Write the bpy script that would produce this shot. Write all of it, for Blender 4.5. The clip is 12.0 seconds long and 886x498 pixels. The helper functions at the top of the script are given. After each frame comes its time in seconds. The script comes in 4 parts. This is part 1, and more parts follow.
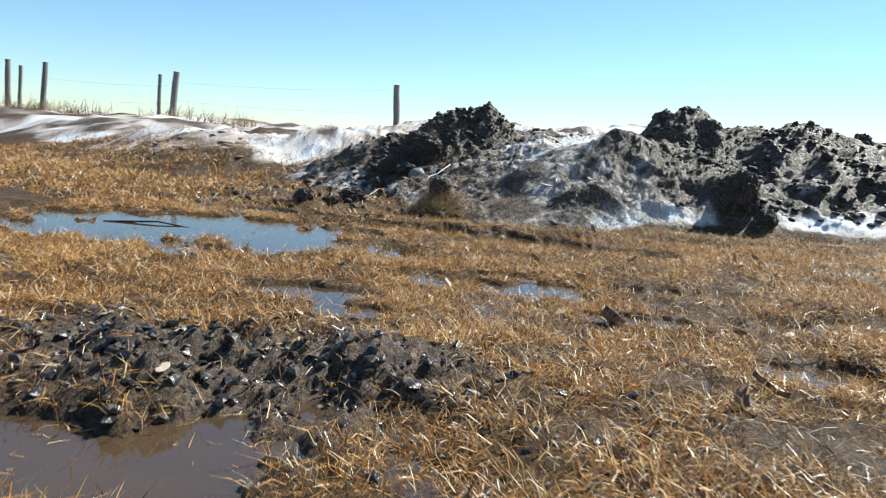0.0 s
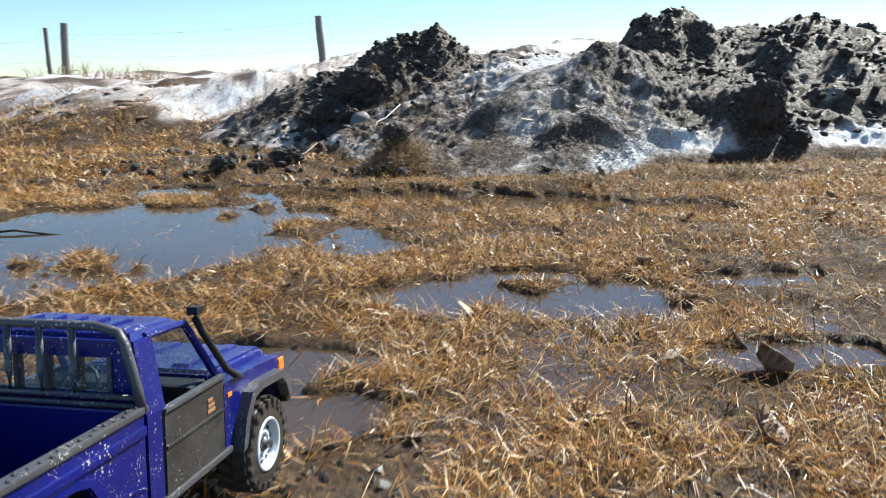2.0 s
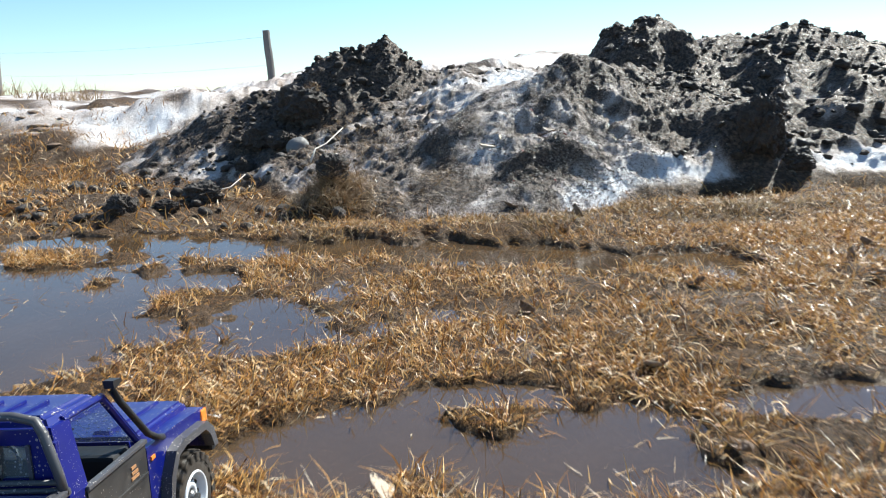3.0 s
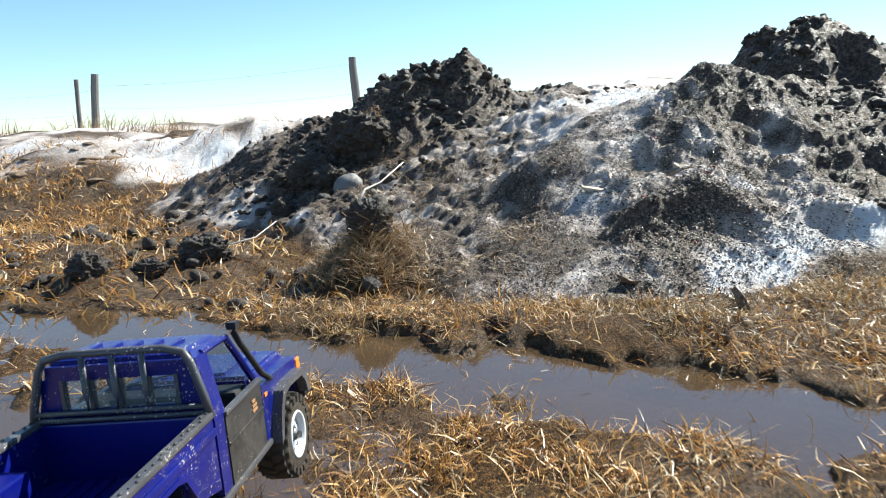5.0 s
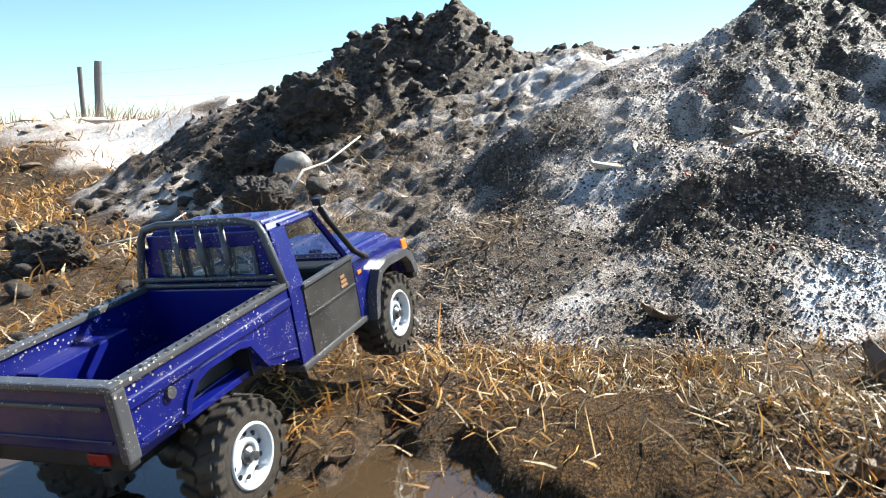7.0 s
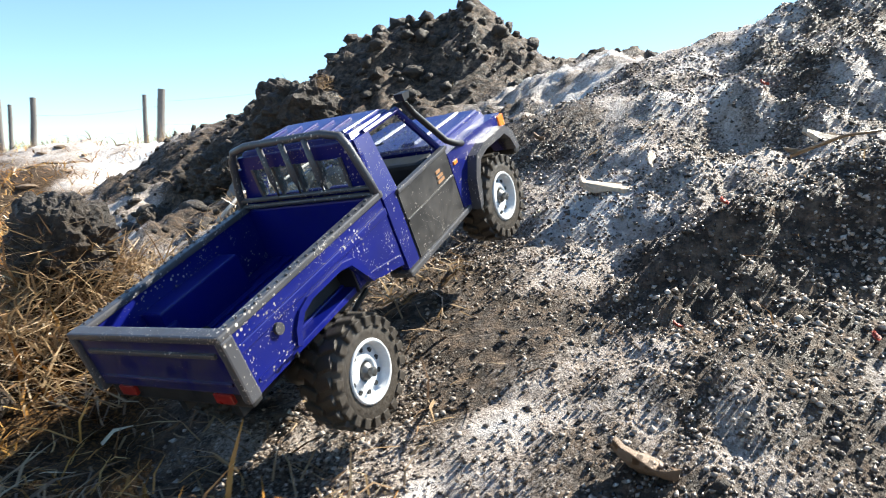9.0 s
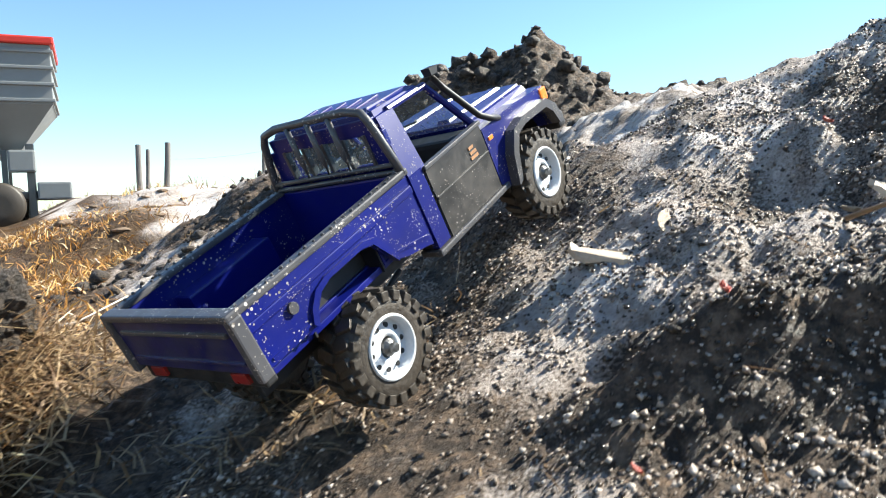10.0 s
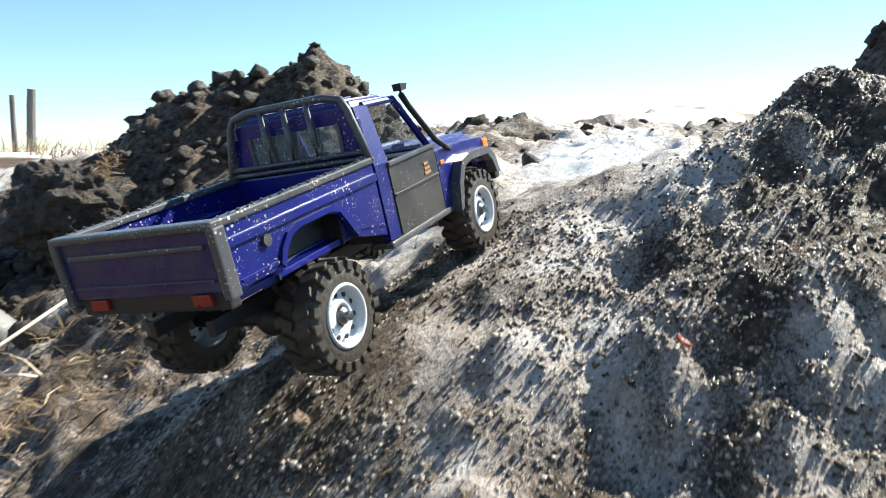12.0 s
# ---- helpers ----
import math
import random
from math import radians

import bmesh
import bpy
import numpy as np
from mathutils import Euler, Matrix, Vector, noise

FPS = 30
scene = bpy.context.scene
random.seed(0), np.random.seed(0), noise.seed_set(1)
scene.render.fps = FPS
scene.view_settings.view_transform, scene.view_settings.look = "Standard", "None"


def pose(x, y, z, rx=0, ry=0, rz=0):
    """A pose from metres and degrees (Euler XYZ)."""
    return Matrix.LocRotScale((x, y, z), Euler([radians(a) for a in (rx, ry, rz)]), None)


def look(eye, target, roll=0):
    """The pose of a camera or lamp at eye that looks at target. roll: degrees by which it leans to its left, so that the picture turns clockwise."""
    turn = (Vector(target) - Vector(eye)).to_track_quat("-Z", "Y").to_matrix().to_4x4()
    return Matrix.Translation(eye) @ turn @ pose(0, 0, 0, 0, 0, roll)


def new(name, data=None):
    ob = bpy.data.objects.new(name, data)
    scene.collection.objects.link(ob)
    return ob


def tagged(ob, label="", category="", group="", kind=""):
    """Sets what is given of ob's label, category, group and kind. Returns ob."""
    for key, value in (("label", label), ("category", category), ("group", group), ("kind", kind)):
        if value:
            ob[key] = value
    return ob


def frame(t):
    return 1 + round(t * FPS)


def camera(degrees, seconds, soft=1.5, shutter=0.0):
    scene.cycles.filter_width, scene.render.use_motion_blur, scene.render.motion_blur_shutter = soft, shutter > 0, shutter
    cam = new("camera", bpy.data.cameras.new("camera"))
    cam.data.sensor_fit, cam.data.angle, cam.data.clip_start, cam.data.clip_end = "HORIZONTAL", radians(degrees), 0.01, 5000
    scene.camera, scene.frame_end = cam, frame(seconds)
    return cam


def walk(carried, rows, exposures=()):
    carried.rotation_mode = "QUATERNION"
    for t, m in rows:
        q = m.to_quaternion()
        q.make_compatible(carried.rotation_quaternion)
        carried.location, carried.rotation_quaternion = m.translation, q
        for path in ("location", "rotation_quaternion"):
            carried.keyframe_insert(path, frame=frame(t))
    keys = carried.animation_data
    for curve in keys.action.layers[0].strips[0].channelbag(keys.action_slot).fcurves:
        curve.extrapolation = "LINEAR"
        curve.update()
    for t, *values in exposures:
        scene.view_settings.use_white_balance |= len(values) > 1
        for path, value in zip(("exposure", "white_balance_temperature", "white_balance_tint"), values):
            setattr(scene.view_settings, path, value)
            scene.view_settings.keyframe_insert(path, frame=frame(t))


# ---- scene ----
cam = camera(62.4, 12.0, soft=1.0, shutter=0.35)
METRES, EYE, TILT, LEAN, TURN = 5.0, 0.52, -8.4, -3.8, 0.0
ROWS = [
    (0, 0, 0, 0, 0, 0, -0),
    (0.5, -0.0178, 0.0459, 0.009, -2.49, -0.19, 2.11),
    (1, -0.0258, 0.1057, 0.0145, -2.29, -2.03, 4.56),
    (1.5, -0.0299, 0.1567, 0.0239, -2.67, -2.43, 6.02),
    (2, -0.0272, 0.2012, 0.0341, -4.92, -5.53, 5.9),
    (2.5, -0.0118, 0.2616, 0.0493, -9.01, -6.12, 6.41),
    (3, 0.0051, 0.3267, 0.0542, -7.54, -4.74, 6.93),
    (5, 0.0457, 0.5279, 0.0713, 0.43, -1.35, 6.13),
    (5.5, 0.0494, 0.5764, 0.0726, 1.06, -1.16, 5.27),
    (6, 0.0577, 0.6183, 0.0763, 0.85, -1.22, 5.71),
    (6.5, 0.0731, 0.6576, 0.0679, 2.05, -1.48, 6),
    (8.5, 0.1158, 0.786, 0.0719, 5.28, 0.73, 3.61),
    (9, 0.1296, 0.8091, 0.068, 8.62, 1.8, 4.07),
    (9.5, 0.1499, 0.8334, 0.0688, 14.1, 2.92, 3.84),
    (10, 0.1627, 0.8556, 0.0775, 17.89, 5.24, 2.94),
    (10.5, 0.1711, 0.8689, 0.0884, 17.74, 5.33, 2.59),
    (11, 0.1666, 0.8816, 0.1019, 14.55, 4.99, 2.6),
    (11.5, 0.1589, 0.8991, 0.121, 6.21, 2.37, 3.3),
    (12, 0.164, 0.9218, 0.142, 2.24, 0.63, 4.55),
]
walk(cam, [(t, pose(0, 0, EYE, TILT, LEAN, TURN) @ pose(METRES * x, METRES * y, METRES * z, 90 + pitch, roll, yaw)) for t, x, y, z, yaw, pitch, roll in ROWS],
     exposures=[(0.0, 0.95, 6150, 2), (3.0, 1.1, 6200, 4), (5.5, 1.27, 6350, 2), (8.5, 1.55, 6550, 5), (10.0, 1.6, 6600, 4), (12.0, 1.38, 6550, 2)])

# ---- daylight: clear spring sky, sun ahead and to the right ----
SUN_AZ, SUN_EL = 55.0, 42.0          # degrees from +y towards +x, above the horizon
world = bpy.data.worlds.new("world")
scene.world = world
world.use_nodes = True
wn = world.node_tree.nodes
sky = wn.new("ShaderNodeTexSky")
sky.sky_type = "NISHITA"
sky.sun_disc = False
sky.sun_elevation = radians(SUN_EL)
sky.sun_rotation = radians(SUN_AZ)
sky.altitude = 300
sky.air_density, sky.dust_density, sky.ozone_density = 1.0, 0.0, 3.0
cool = wn.new("ShaderNodeMix")          # thin clear winter air
cool.data_type, cool.blend_type = "RGBA", "MULTIPLY"
cool.inputs[0].default_value = 1.0
cool.inputs[7].default_value = (0.90, 1.0, 1.06, 1)
world.node_tree.links.new(sky.outputs[0], cool.inputs[6])
world.node_tree.links.new(cool.outputs[2], wn["Background"].inputs[0])
wn["Background"].inputs[1].default_value = 0.075
sun = new("sun", bpy.data.lights.new("sun", "SUN"))
sun.data.energy, sun.data.angle, sun.data.color = 5.0, radians(0.6), (1.0, 0.95, 0.87)
sx, sy, sz = (math.sin(radians(SUN_AZ)) * math.cos(radians(SUN_EL)), math.cos(radians(SUN_AZ)) * math.cos(radians(SUN_EL)), math.sin(radians(SUN_EL)))
sun.matrix_world = look((20 * sx, 20 * sy, 20 * sz), (0, 0, 0))


# ---- materials ----
class Nodes:
    """A few short words for building node materials."""

    def __init__(self, name):
        self.mat = bpy.data.materials.new(name)
        self.mat.use_nodes = True
        self.tree = self.mat.node_tree
        self.bsdf = self.tree.nodes["Principled BSDF"]
        self.out = self.tree.nodes["Material Output"]

    def add(self, kind, **values):
        node = self.tree.nodes.new(kind)
        for key, value in values.items():
            node.inputs[key].default_value = value
        return node

    def link(self, a, b):
        self.tree.links.new(a, b)
        return self

    def coords(self):
        return self.add("ShaderNodeTexCoord").outputs["Object"]

    def noise(self, scale, detail=4.0, rough=0.6, vector=None):
        node = self.add("ShaderNodeTexNoise", Scale=scale, Detail=detail, Roughness=rough)
        self.link(vector if vector else self.coords(), node.inputs["Vector"])
        return node.outputs["Fac"]

    def voronoi(self, scale, vector=None):
        node = self.add("ShaderNodeTexVoronoi", Scale=scale)
        self.link(vector if vector else self.coords(), node.inputs["Vector"])
        return node

    def ramp(self, fac, *stops):
        node = self.add("ShaderNodeValToRGB")
        els = node.color_ramp.elements
        while len(els) < len(stops):
            els.new(0.5)
        for el, (at, col) in zip(els, stops):
            el.position = at
            el.color = (*col, 1) if not isinstance(col, (int, float)) else (col, col, col, 1)
        self.link(fac, node.inputs[0])
        return node.outputs[0]

    def mix(self, fac, a, b):
        node = self.tree.nodes.new("ShaderNodeMix")
        node.data_type = "RGBA"
        for value, socket in ((fac, node.inputs[0]), (a, node.inputs[6]), (b, node.inputs[7])):
            if isinstance(value, (int, float)):
                socket.default_value = value if socket is node.inputs[0] else (value, value, value, 1)
            elif isinstance(value, tuple):
                socket.default_value = (*value, 1)
            else:
                self.link(value, socket)
        return node.outputs[2]

    def math(self, op, a, b=0.5):
        node = self.tree.nodes.new("ShaderNodeMath")
        node.operation = op
        for value, socket in ((a, node.inputs[0]), (b, node.inputs[1])):
            if isinstance(value, (int, float)):
                socket.default_value = value
            else:
                self.link(value, socket)
        return node.outputs[0]

    def bump(self, height, strength=0.5, distance=0.01):
        node = self.add("ShaderNodeBump", Strength=strength, Distance=distance)
        self.link(height, node.inputs["Height"])
        self.link(node.outputs[0], self.bsdf.inputs["Normal"])
        return self

    def set(self, **values):
        for key, value in values.items():
            socket = self.bsdf.inputs[key.replace("_", " ")]
            if isinstance(value, bpy.types.NodeSocket):
                self.link(value, socket)
            else:
                socket.default_value = (*value, 1) if isinstance(value, tuple) else value
        return self


def two_tone(name, a, b, scale, rough=(0.5, 0.8), metal=0.0, bump=0.3, distance=0.002, fine=5.0):
    n = Nodes(name)
    f = n.noise(scale)
    g = n.noise(scale * fine, 3)
    n.set(Base_Color=n.mix(n.math("MULTIPLY", n.math("ADD", f, g), 0.5), a, b), Roughness=n.ramp(g, (0.3, rough[0]), (0.7, rough[1])), Metallic=metal)
    n.bump(g, bump, distance)
    return n.mat


def ground_material():
    n = Nodes("wet_ground")
    zone = n.add("ShaderNodeAttribute")
    zone.attribute_name = "zone"
    split = n.add("ShaderNodeSeparateColor")
    n.link(zone.outputs["Color"], split.inputs[0])
    ice, thatch, grit = split.outputs
    fine, mid, coarse = n.noise(260, 5, 0.7), n.noise(55, 5, 0.7), n.noise(9, 4)
    mud = n.mix(coarse, (0.012, 0.009, 0.0072), (0.066, 0.046, 0.032))
    mud = n.mix(n.ramp(mid, (0.44, 0.0), (0.70, 0.85)), mud, (0.26, 0.178, 0.120))
    soil = n.mix(mid, (0.007, 0.0048, 0.0032), (0.050, 0.028, 0.012))
    soil = n.mix(n.ramp(fine, (0.48, 0.0), (0.66, 0.85)), soil, (0.26, 0.135, 0.042))
    snow = n.mix(n.ramp(mid, (0.35, 0.0), (0.62, 1.0)), (0.29, 0.225, 0.18), (0.66, 0.58, 0.525))
    snow = n.mix(n.ramp(ice, (0.66, 0.0), (0.95, 1.0)), snow, (0.68, 0.68, 0.69))
    dirt = n.math("MULTIPLY", n.math("ADD", n.math("MULTIPLY", fine, 3.0), n.math("MULTIPLY", mid, 1.2)), 0.245)
    cover = n.ramp(n.math("ADD", n.math("SUBTRACT", ice, dirt), 0.5), (0.46, 0.0), (0.61, 1.0))
    base = n.mix(thatch, mud, soil)
    n.set(Base_Color=n.mix(cover, base, snow))
    wet = n.ramp(n.noise(48, 4, 0.65), (0.36, 0.34), (0.62, 0.85))
    n.set(Roughness=n.mix(n.math("MULTIPLY", thatch, 0.6), wet, 0.8), Specular_IOR_Level=n.mix(thatch, 0.28, 0.10))
    n.bump(n.math("ADD", n.math("MULTIPLY", mid, 1.0), n.math("MULTIPLY", fine, 0.55)), 1.0, 0.012)
    return n.mat


def crumb_material(name, stops, shine):
    n = Nodes(name)
    rnd = n.add("ShaderNodeNewGeometry").outputs["Random Per Island"]
    g = n.noise(180, 4)
    n.set(Base_Color=n.mix(n.ramp(g, (0.4, 0.0), (0.75, 0.6)), n.ramp(rnd, *stops), (0.045, 0.036, 0.028)))
    n.set(Roughness=n.ramp(rnd, (0.0, shine), (0.5, shine + 0.18), (1.0, 0.75)), Specular_IOR_Level=0.55)
    n.bump(g, 0.5, 0.003)
    return n.mat


def clod_material():
    n = Nodes("dark_earth")
    g, c = n.noise(120, 5, 0.7), n.noise(18, 4)
    n.set(Base_Color=n.mix(n.ramp(g, (0.4, 0.0), (0.7, 1.0)), n.mix(c, (0.018, 0.014, 0.012), (0.048, 0.036, 0.027)), (0.09, 0.066, 0.046)))
    n.set(Roughness=n.ramp(c, (0.35, 0.45), (0.6, 0.9)))
    n.bump(g, 0.9, 0.012)
    return n.mat


def blade_material(name, stops):
    n = Nodes(name)
    rnd = n.add("ShaderNodeNewGeometry").outputs["Random Per Island"]
    colour = n.ramp(rnd, *stops)
    n.set(Base_Color=colour, Roughness=n.ramp(rnd, (0.0, 0.3), (1.0, 0.5)), Specular_IOR_Level=0.5)
    n.bump(n.noise(400, 2), 0.3, 0.001)
    # thin blades let the light through
    thin, mixed = n.add("ShaderNodeBsdfTranslucent"), n.add("ShaderNodeMixShader", Fac=0.22)
    n.link(colour, thin.inputs["Color"]).link(n.bsdf.outputs[0], mixed.inputs[1]).link(thin.outputs[0], mixed.inputs[2]).link(mixed.outputs[0], n.out.inputs["Surface"])
    return n.mat


def water_material():
    n = Nodes("puddle_water")
    n.set(Base_Color=n.mix(n.noise(2.5, 3), (0.045, 0.031, 0.019), (0.105, 0.066, 0.036)), Roughness=0.02, IOR=1.5, Specular_IOR_Level=0.8)
    n.bump(n.noise(16, 3), 0.07, 0.006)
    clear = n.add("ShaderNodeBsdfTransparent", Color=(0.75, 0.62, 0.45, 1))
    mixed = n.add("ShaderNodeMixShader", Fac=0.85)
    n.link(clear.outputs[0], mixed.inputs[1]).link(n.bsdf.outputs[0], mixed.inputs[2]).link(mixed.outputs[0], n.out.inputs["Surface"])
    return n.mat


def paint_material(name, a, b, splash=0.75, coat=0.6, grime=0.25):
    """Car paint under a dull film of mud, with dried drops and beads of muddy water."""
    n = Nodes(name)
    big, drops, beads = n.noise(14, 3), n.voronoi(210), n.voronoi(420)
    few = n.noise(26, 2)
    spot = n.math("LESS_THAN", drops.outputs["Distance"], n.ramp(few, (0.40, 0.0), (0.70, 0.40 * splash)))
    bead = n.math("LESS_THAN", beads.outputs["Distance"], n.ramp(n.noise(40, 2), (0.42, 0.0), (0.7, 0.34 * splash)))
    dots = n.math("MAXIMUM", spot, bead)
    film = n.ramp(n.noise(34, 6, 0.75), (0.40, 0.0), (0.80, grime))
    mud = n.mix(drops.outputs["Color"], (0.12, 0.10, 0.08), (0.52, 0.48, 0.44))
    n.set(Base_Color=n.mix(dots, n.mix(film, n.mix(big, a, b), (0.075, 0.066, 0.060)), mud))
    n.set(Roughness=n.mix(film, 0.34, 0.75), Coat_Weight=coat, Coat_Roughness=0.10, Specular_IOR_Level=0.4)
    n.bump(n.math("ADD", dots, n.math("MULTIPLY", film, 0.3)), 0.35, 0.0012)
    return n.mat


def plain(name, col, rough=0.5, metal=0.0, **more):
    n = Nodes(name)
    g = n.noise(60, 4)
    n.set(Base_Color=n.mix(n.ramp(g, (0.35, 0.0), (0.75, 0.5)), col, tuple(min(1, c * 1.5 + 0.01) for c in col)), Roughness=n.ramp(g, (0.3, rough * 0.8), (0.7, min(1, rough * 1.2))), Metallic=metal, **more)
    n.bump(g, 0.15, 0.001)
    return n.mat


def glass_material():
    n = Nodes("dusty_glass")
    n.set(Base_Color=(0.5, 0.5, 0.5), Roughness=0.08)
    clear = n.add("ShaderNodeBsdfTransparent", Color=(0.85, 0.9, 0.92, 1))
    mixed = n.add("ShaderNodeMixShader")
    spots = n.math("LESS_THAN", n.voronoi(170).outputs["Distance"], 0.2)
    n.link(n.math("ADD", n.math("MULTIPLY", spots, 0.5), 0.14), mixed.inputs[0])
    n.link(clear.outputs[0], mixed.inputs[1]).link(n.bsdf.outputs[0], mixed.inputs[2]).link(mixed.outputs[0], n.out.inputs["Surface"])
    return n.mat


CRUMB = crumb_material("gritty_crumbs", ((0.0, (0.014, 0.011, 0.009)), (0.30, (0.080, 0.056, 0.040)), (0.60, (0.28, 0.215, 0.165)), (1.0, (0.58, 0.50, 0.43))), 0.18)
WETMUD = crumb_material("wet_mud", ((0.0, (0.008, 0.0065, 0.005)), (0.7, (0.038, 0.029, 0.022)), (1.0, (0.075, 0.058, 0.044))), 0.16)
GROUND, CLOD, WATER, GLASS = ground_material(), clod_material(), water_material(), glass_material()
STRAW = blade_material("dead_grass", ((0.0, (0.04, 0.018, 0.007)), (0.18, (0.21, 0.085, 0.019)), (0.50, (0.54, 0.26, 0.060)), (0.82, (0.68, 0.41, 0.135)), (1.0, (0.82, 0.68, 0.46))))
BANKSTRAW = blade_material("bank_straw", ((0.0, (0.045, 0.028, 0.014)), (0.45, (0.22, 0.135, 0.055)), (0.8, (0.40, 0.27, 0.12)), (1.0, (0.62, 0.50, 0.33))))
STALK = blade_material("dry_weeds", ((0.0, (0.16, 0.09, 0.045)), (1.0, (0.42, 0.30, 0.17))))
WOOD = two_tone("weathered_wood", (0.10, 0.09, 0.085), (0.26, 0.24, 0.22), 14, (0.7, 0.95), bump=0.6, distance=0.004)
LEAF = two_tone("dead_leaf", (0.05, 0.03, 0.02), (0.32, 0.21, 0.13), 35, (0.3, 0.7), bump=0.6)
PALE = two_tone("bleached_leaf", (0.36, 0.26, 0.17), (0.66, 0.55, 0.43), 40, (0.4, 0.7), bump=0.6)
REDLEAF = two_tone("red_leaf", (0.16, 0.012, 0.008), (0.42, 0.06, 0.03), 60, (0.3, 0.6), bump=0.5)
BANKDIRT = two_tone("bank_dirt", (0.07, 0.045, 0.028), (0.30, 0.21, 0.14), 12, (0.7, 0.95), bump=0.8, distance=0.01, fine=8.0)
STONE = two_tone("grey_stone", (0.10, 0.097, 0.092), (0.24, 0.23, 0.22), 16, (0.4, 0.8), bump=0.5)
STICK = two_tone("bleached_stick", (0.45, 0.40, 0.34), (0.68, 0.63, 0.56), 50)
BLUE = paint_material("blue_paint", (0.0010, 0.004, 0.085), (0.0012, 0.007, 0.18), 0.9, 0.15, 0.10)
GATEBLUE = paint_material("muddy_blue", (0.002, 0.003, 0.055), (0.004, 0.005, 0.11), 0.35, 0.25, 0.9)
BEDBLUE = paint_material("bed_blue", (0.0010, 0.004, 0.10), (0.0012, 0.006, 0.18), 0.15, 0.15, 0.12)
TRIM = paint_material("grey_trim", (0.035, 0.035, 0.040), (0.10, 0.10, 0.11), 1.0, 0.2, 0.6)
DOORBLACK = paint_material("black_door", (0.012, 0.012, 0.013), (0.045, 0.043, 0.040), 0.6, 0.12, 0.8)
BLACK = plain("black_plastic", (0.012, 0.012, 0.013), 0.5)
INNER = plain("dark_cabin", (0.02, 0.02, 0.022), 0.6)
RUBBER = two_tone("muddy_rubber", (0.008, 0.008, 0.008), (0.075, 0.058, 0.042), 40, (0.35, 0.75), bump=0.5)
RIM = two_tone("white_rim", (0.42, 0.43, 0.44), (0.74, 0.76, 0.79), 60, (0.3, 0.5), bump=0.1)
STEEL = plain("dark_steel", (0.10, 0.10, 0.10), 0.4, 0.8)
REDLENS = plain("red_lens", (0.20, 0.012, 0.010), 0.3)
AMBER = plain("amber_lens", (0.85, 0.20, 0.03), 0.25)
DECAL = plain("tan_decal", (0.32, 0.16, 0.07), 0.6)
WAGONGREY = two_tone("wagon_grey", (0.16, 0.17, 0.17), (0.24, 0.25, 0.25), 1.5, (0.4, 0.7), bump=0.1)
WAGONRED = two_tone("wagon_red", (0.50, 0.02, 0.012), (0.65, 0.04, 0.02), 2, (0.4, 0.6), bump=0.1)


# ---- mesh words ----
def mesh_object(name, verts, faces, material, smooth=False):
    """One mesh from arrays of vertices and equal-sided faces."""
    verts, faces = np.asarray(verts, np.float32), np.asarray(faces, np.int32)
    me = bpy.data.meshes.new(name)
    me.vertices.add(len(verts))
    me.vertices.foreach_set("co", verts.ravel())
    me.loops.add(faces.size)
    me.loops.foreach_set("vertex_index", faces.ravel())
    me.polygons.add(len(faces))
    me.polygons.foreach_set("loop_start", np.arange(0, faces.size, faces.shape[1], dtype=np.int32))
    me.polygons.foreach_set("use_smooth", np.full(len(faces), smooth))
    me.update(calc_edges=True)
    me.materials.append(material)
    return new(name, me)


def part(name, bm, material, parent=None, label="", smooth=False, at=None):
    me = bpy.data.meshes.new(name)
    bmesh.ops.recalc_face_normals(bm, faces=bm.faces[:])
    bm.to_mesh(me)
    bm.free()
    me.materials.append(material)
    for p in me.polygons:
        p.use_smooth = smooth
    ob = new(name, me)
    if parent:
        ob.parent = parent
    if at:
        ob.matrix_basis = at
    return tagged(ob, label)


def thing(name, label, category, group="", at=None):
    ob = new(name)
    ob.empty_display_size = 0.05
    if at:
        ob.matrix_basis = at
    return tagged(ob, label, category, group)


def box(bm, x0, x1, y0, y1, z0, z1, bevel=0.0):
    made = bmesh.ops.create_cube(bm, size=1.0, matrix=Matrix.LocRotScale(((x0 + x1) / 2, (y0 + y1) / 2, (z0 + z1) / 2), None, (x1 - x0, y1 - y0, z1 - z0)))
    if bevel:
        edges = {e for v in made["verts"] for e in v.link_edges}
        bmesh.ops.bevel(bm, geom=list(edges), offset=bevel, segments=2, affect="EDGES", profile=0.6)
    return bm


def slab(bm, outline, x0, x1):
    """A flat outline of (y, z) points given thickness from x0 to x1."""
    a = [bm.verts.new((x0, y, z)) for y, z in outline]
    b = [bm.verts.new((x1, y, z)) for y, z in outline]
    bm.faces.new(a)
    bm.faces.new(b[::-1])
    for i in range(len(a)):
        j = (i + 1) % len(a)
        bm.faces.new((a[j], a[i], b[i], b[j]))
    return bm


def hull(bm, lower, upper):
    """A solid between two loops of the same number of points."""
    a, b = [bm.verts.new(p) for p in lower], [bm.verts.new(p) for p in upper]
    bm.faces.new(a[::-1])
    bm.faces.new(b)
    for i in range(len(a)):
        j = (i + 1) % len(a)
        bm.faces.new((a[i], a[j], b[j], b[i]))
    return bm


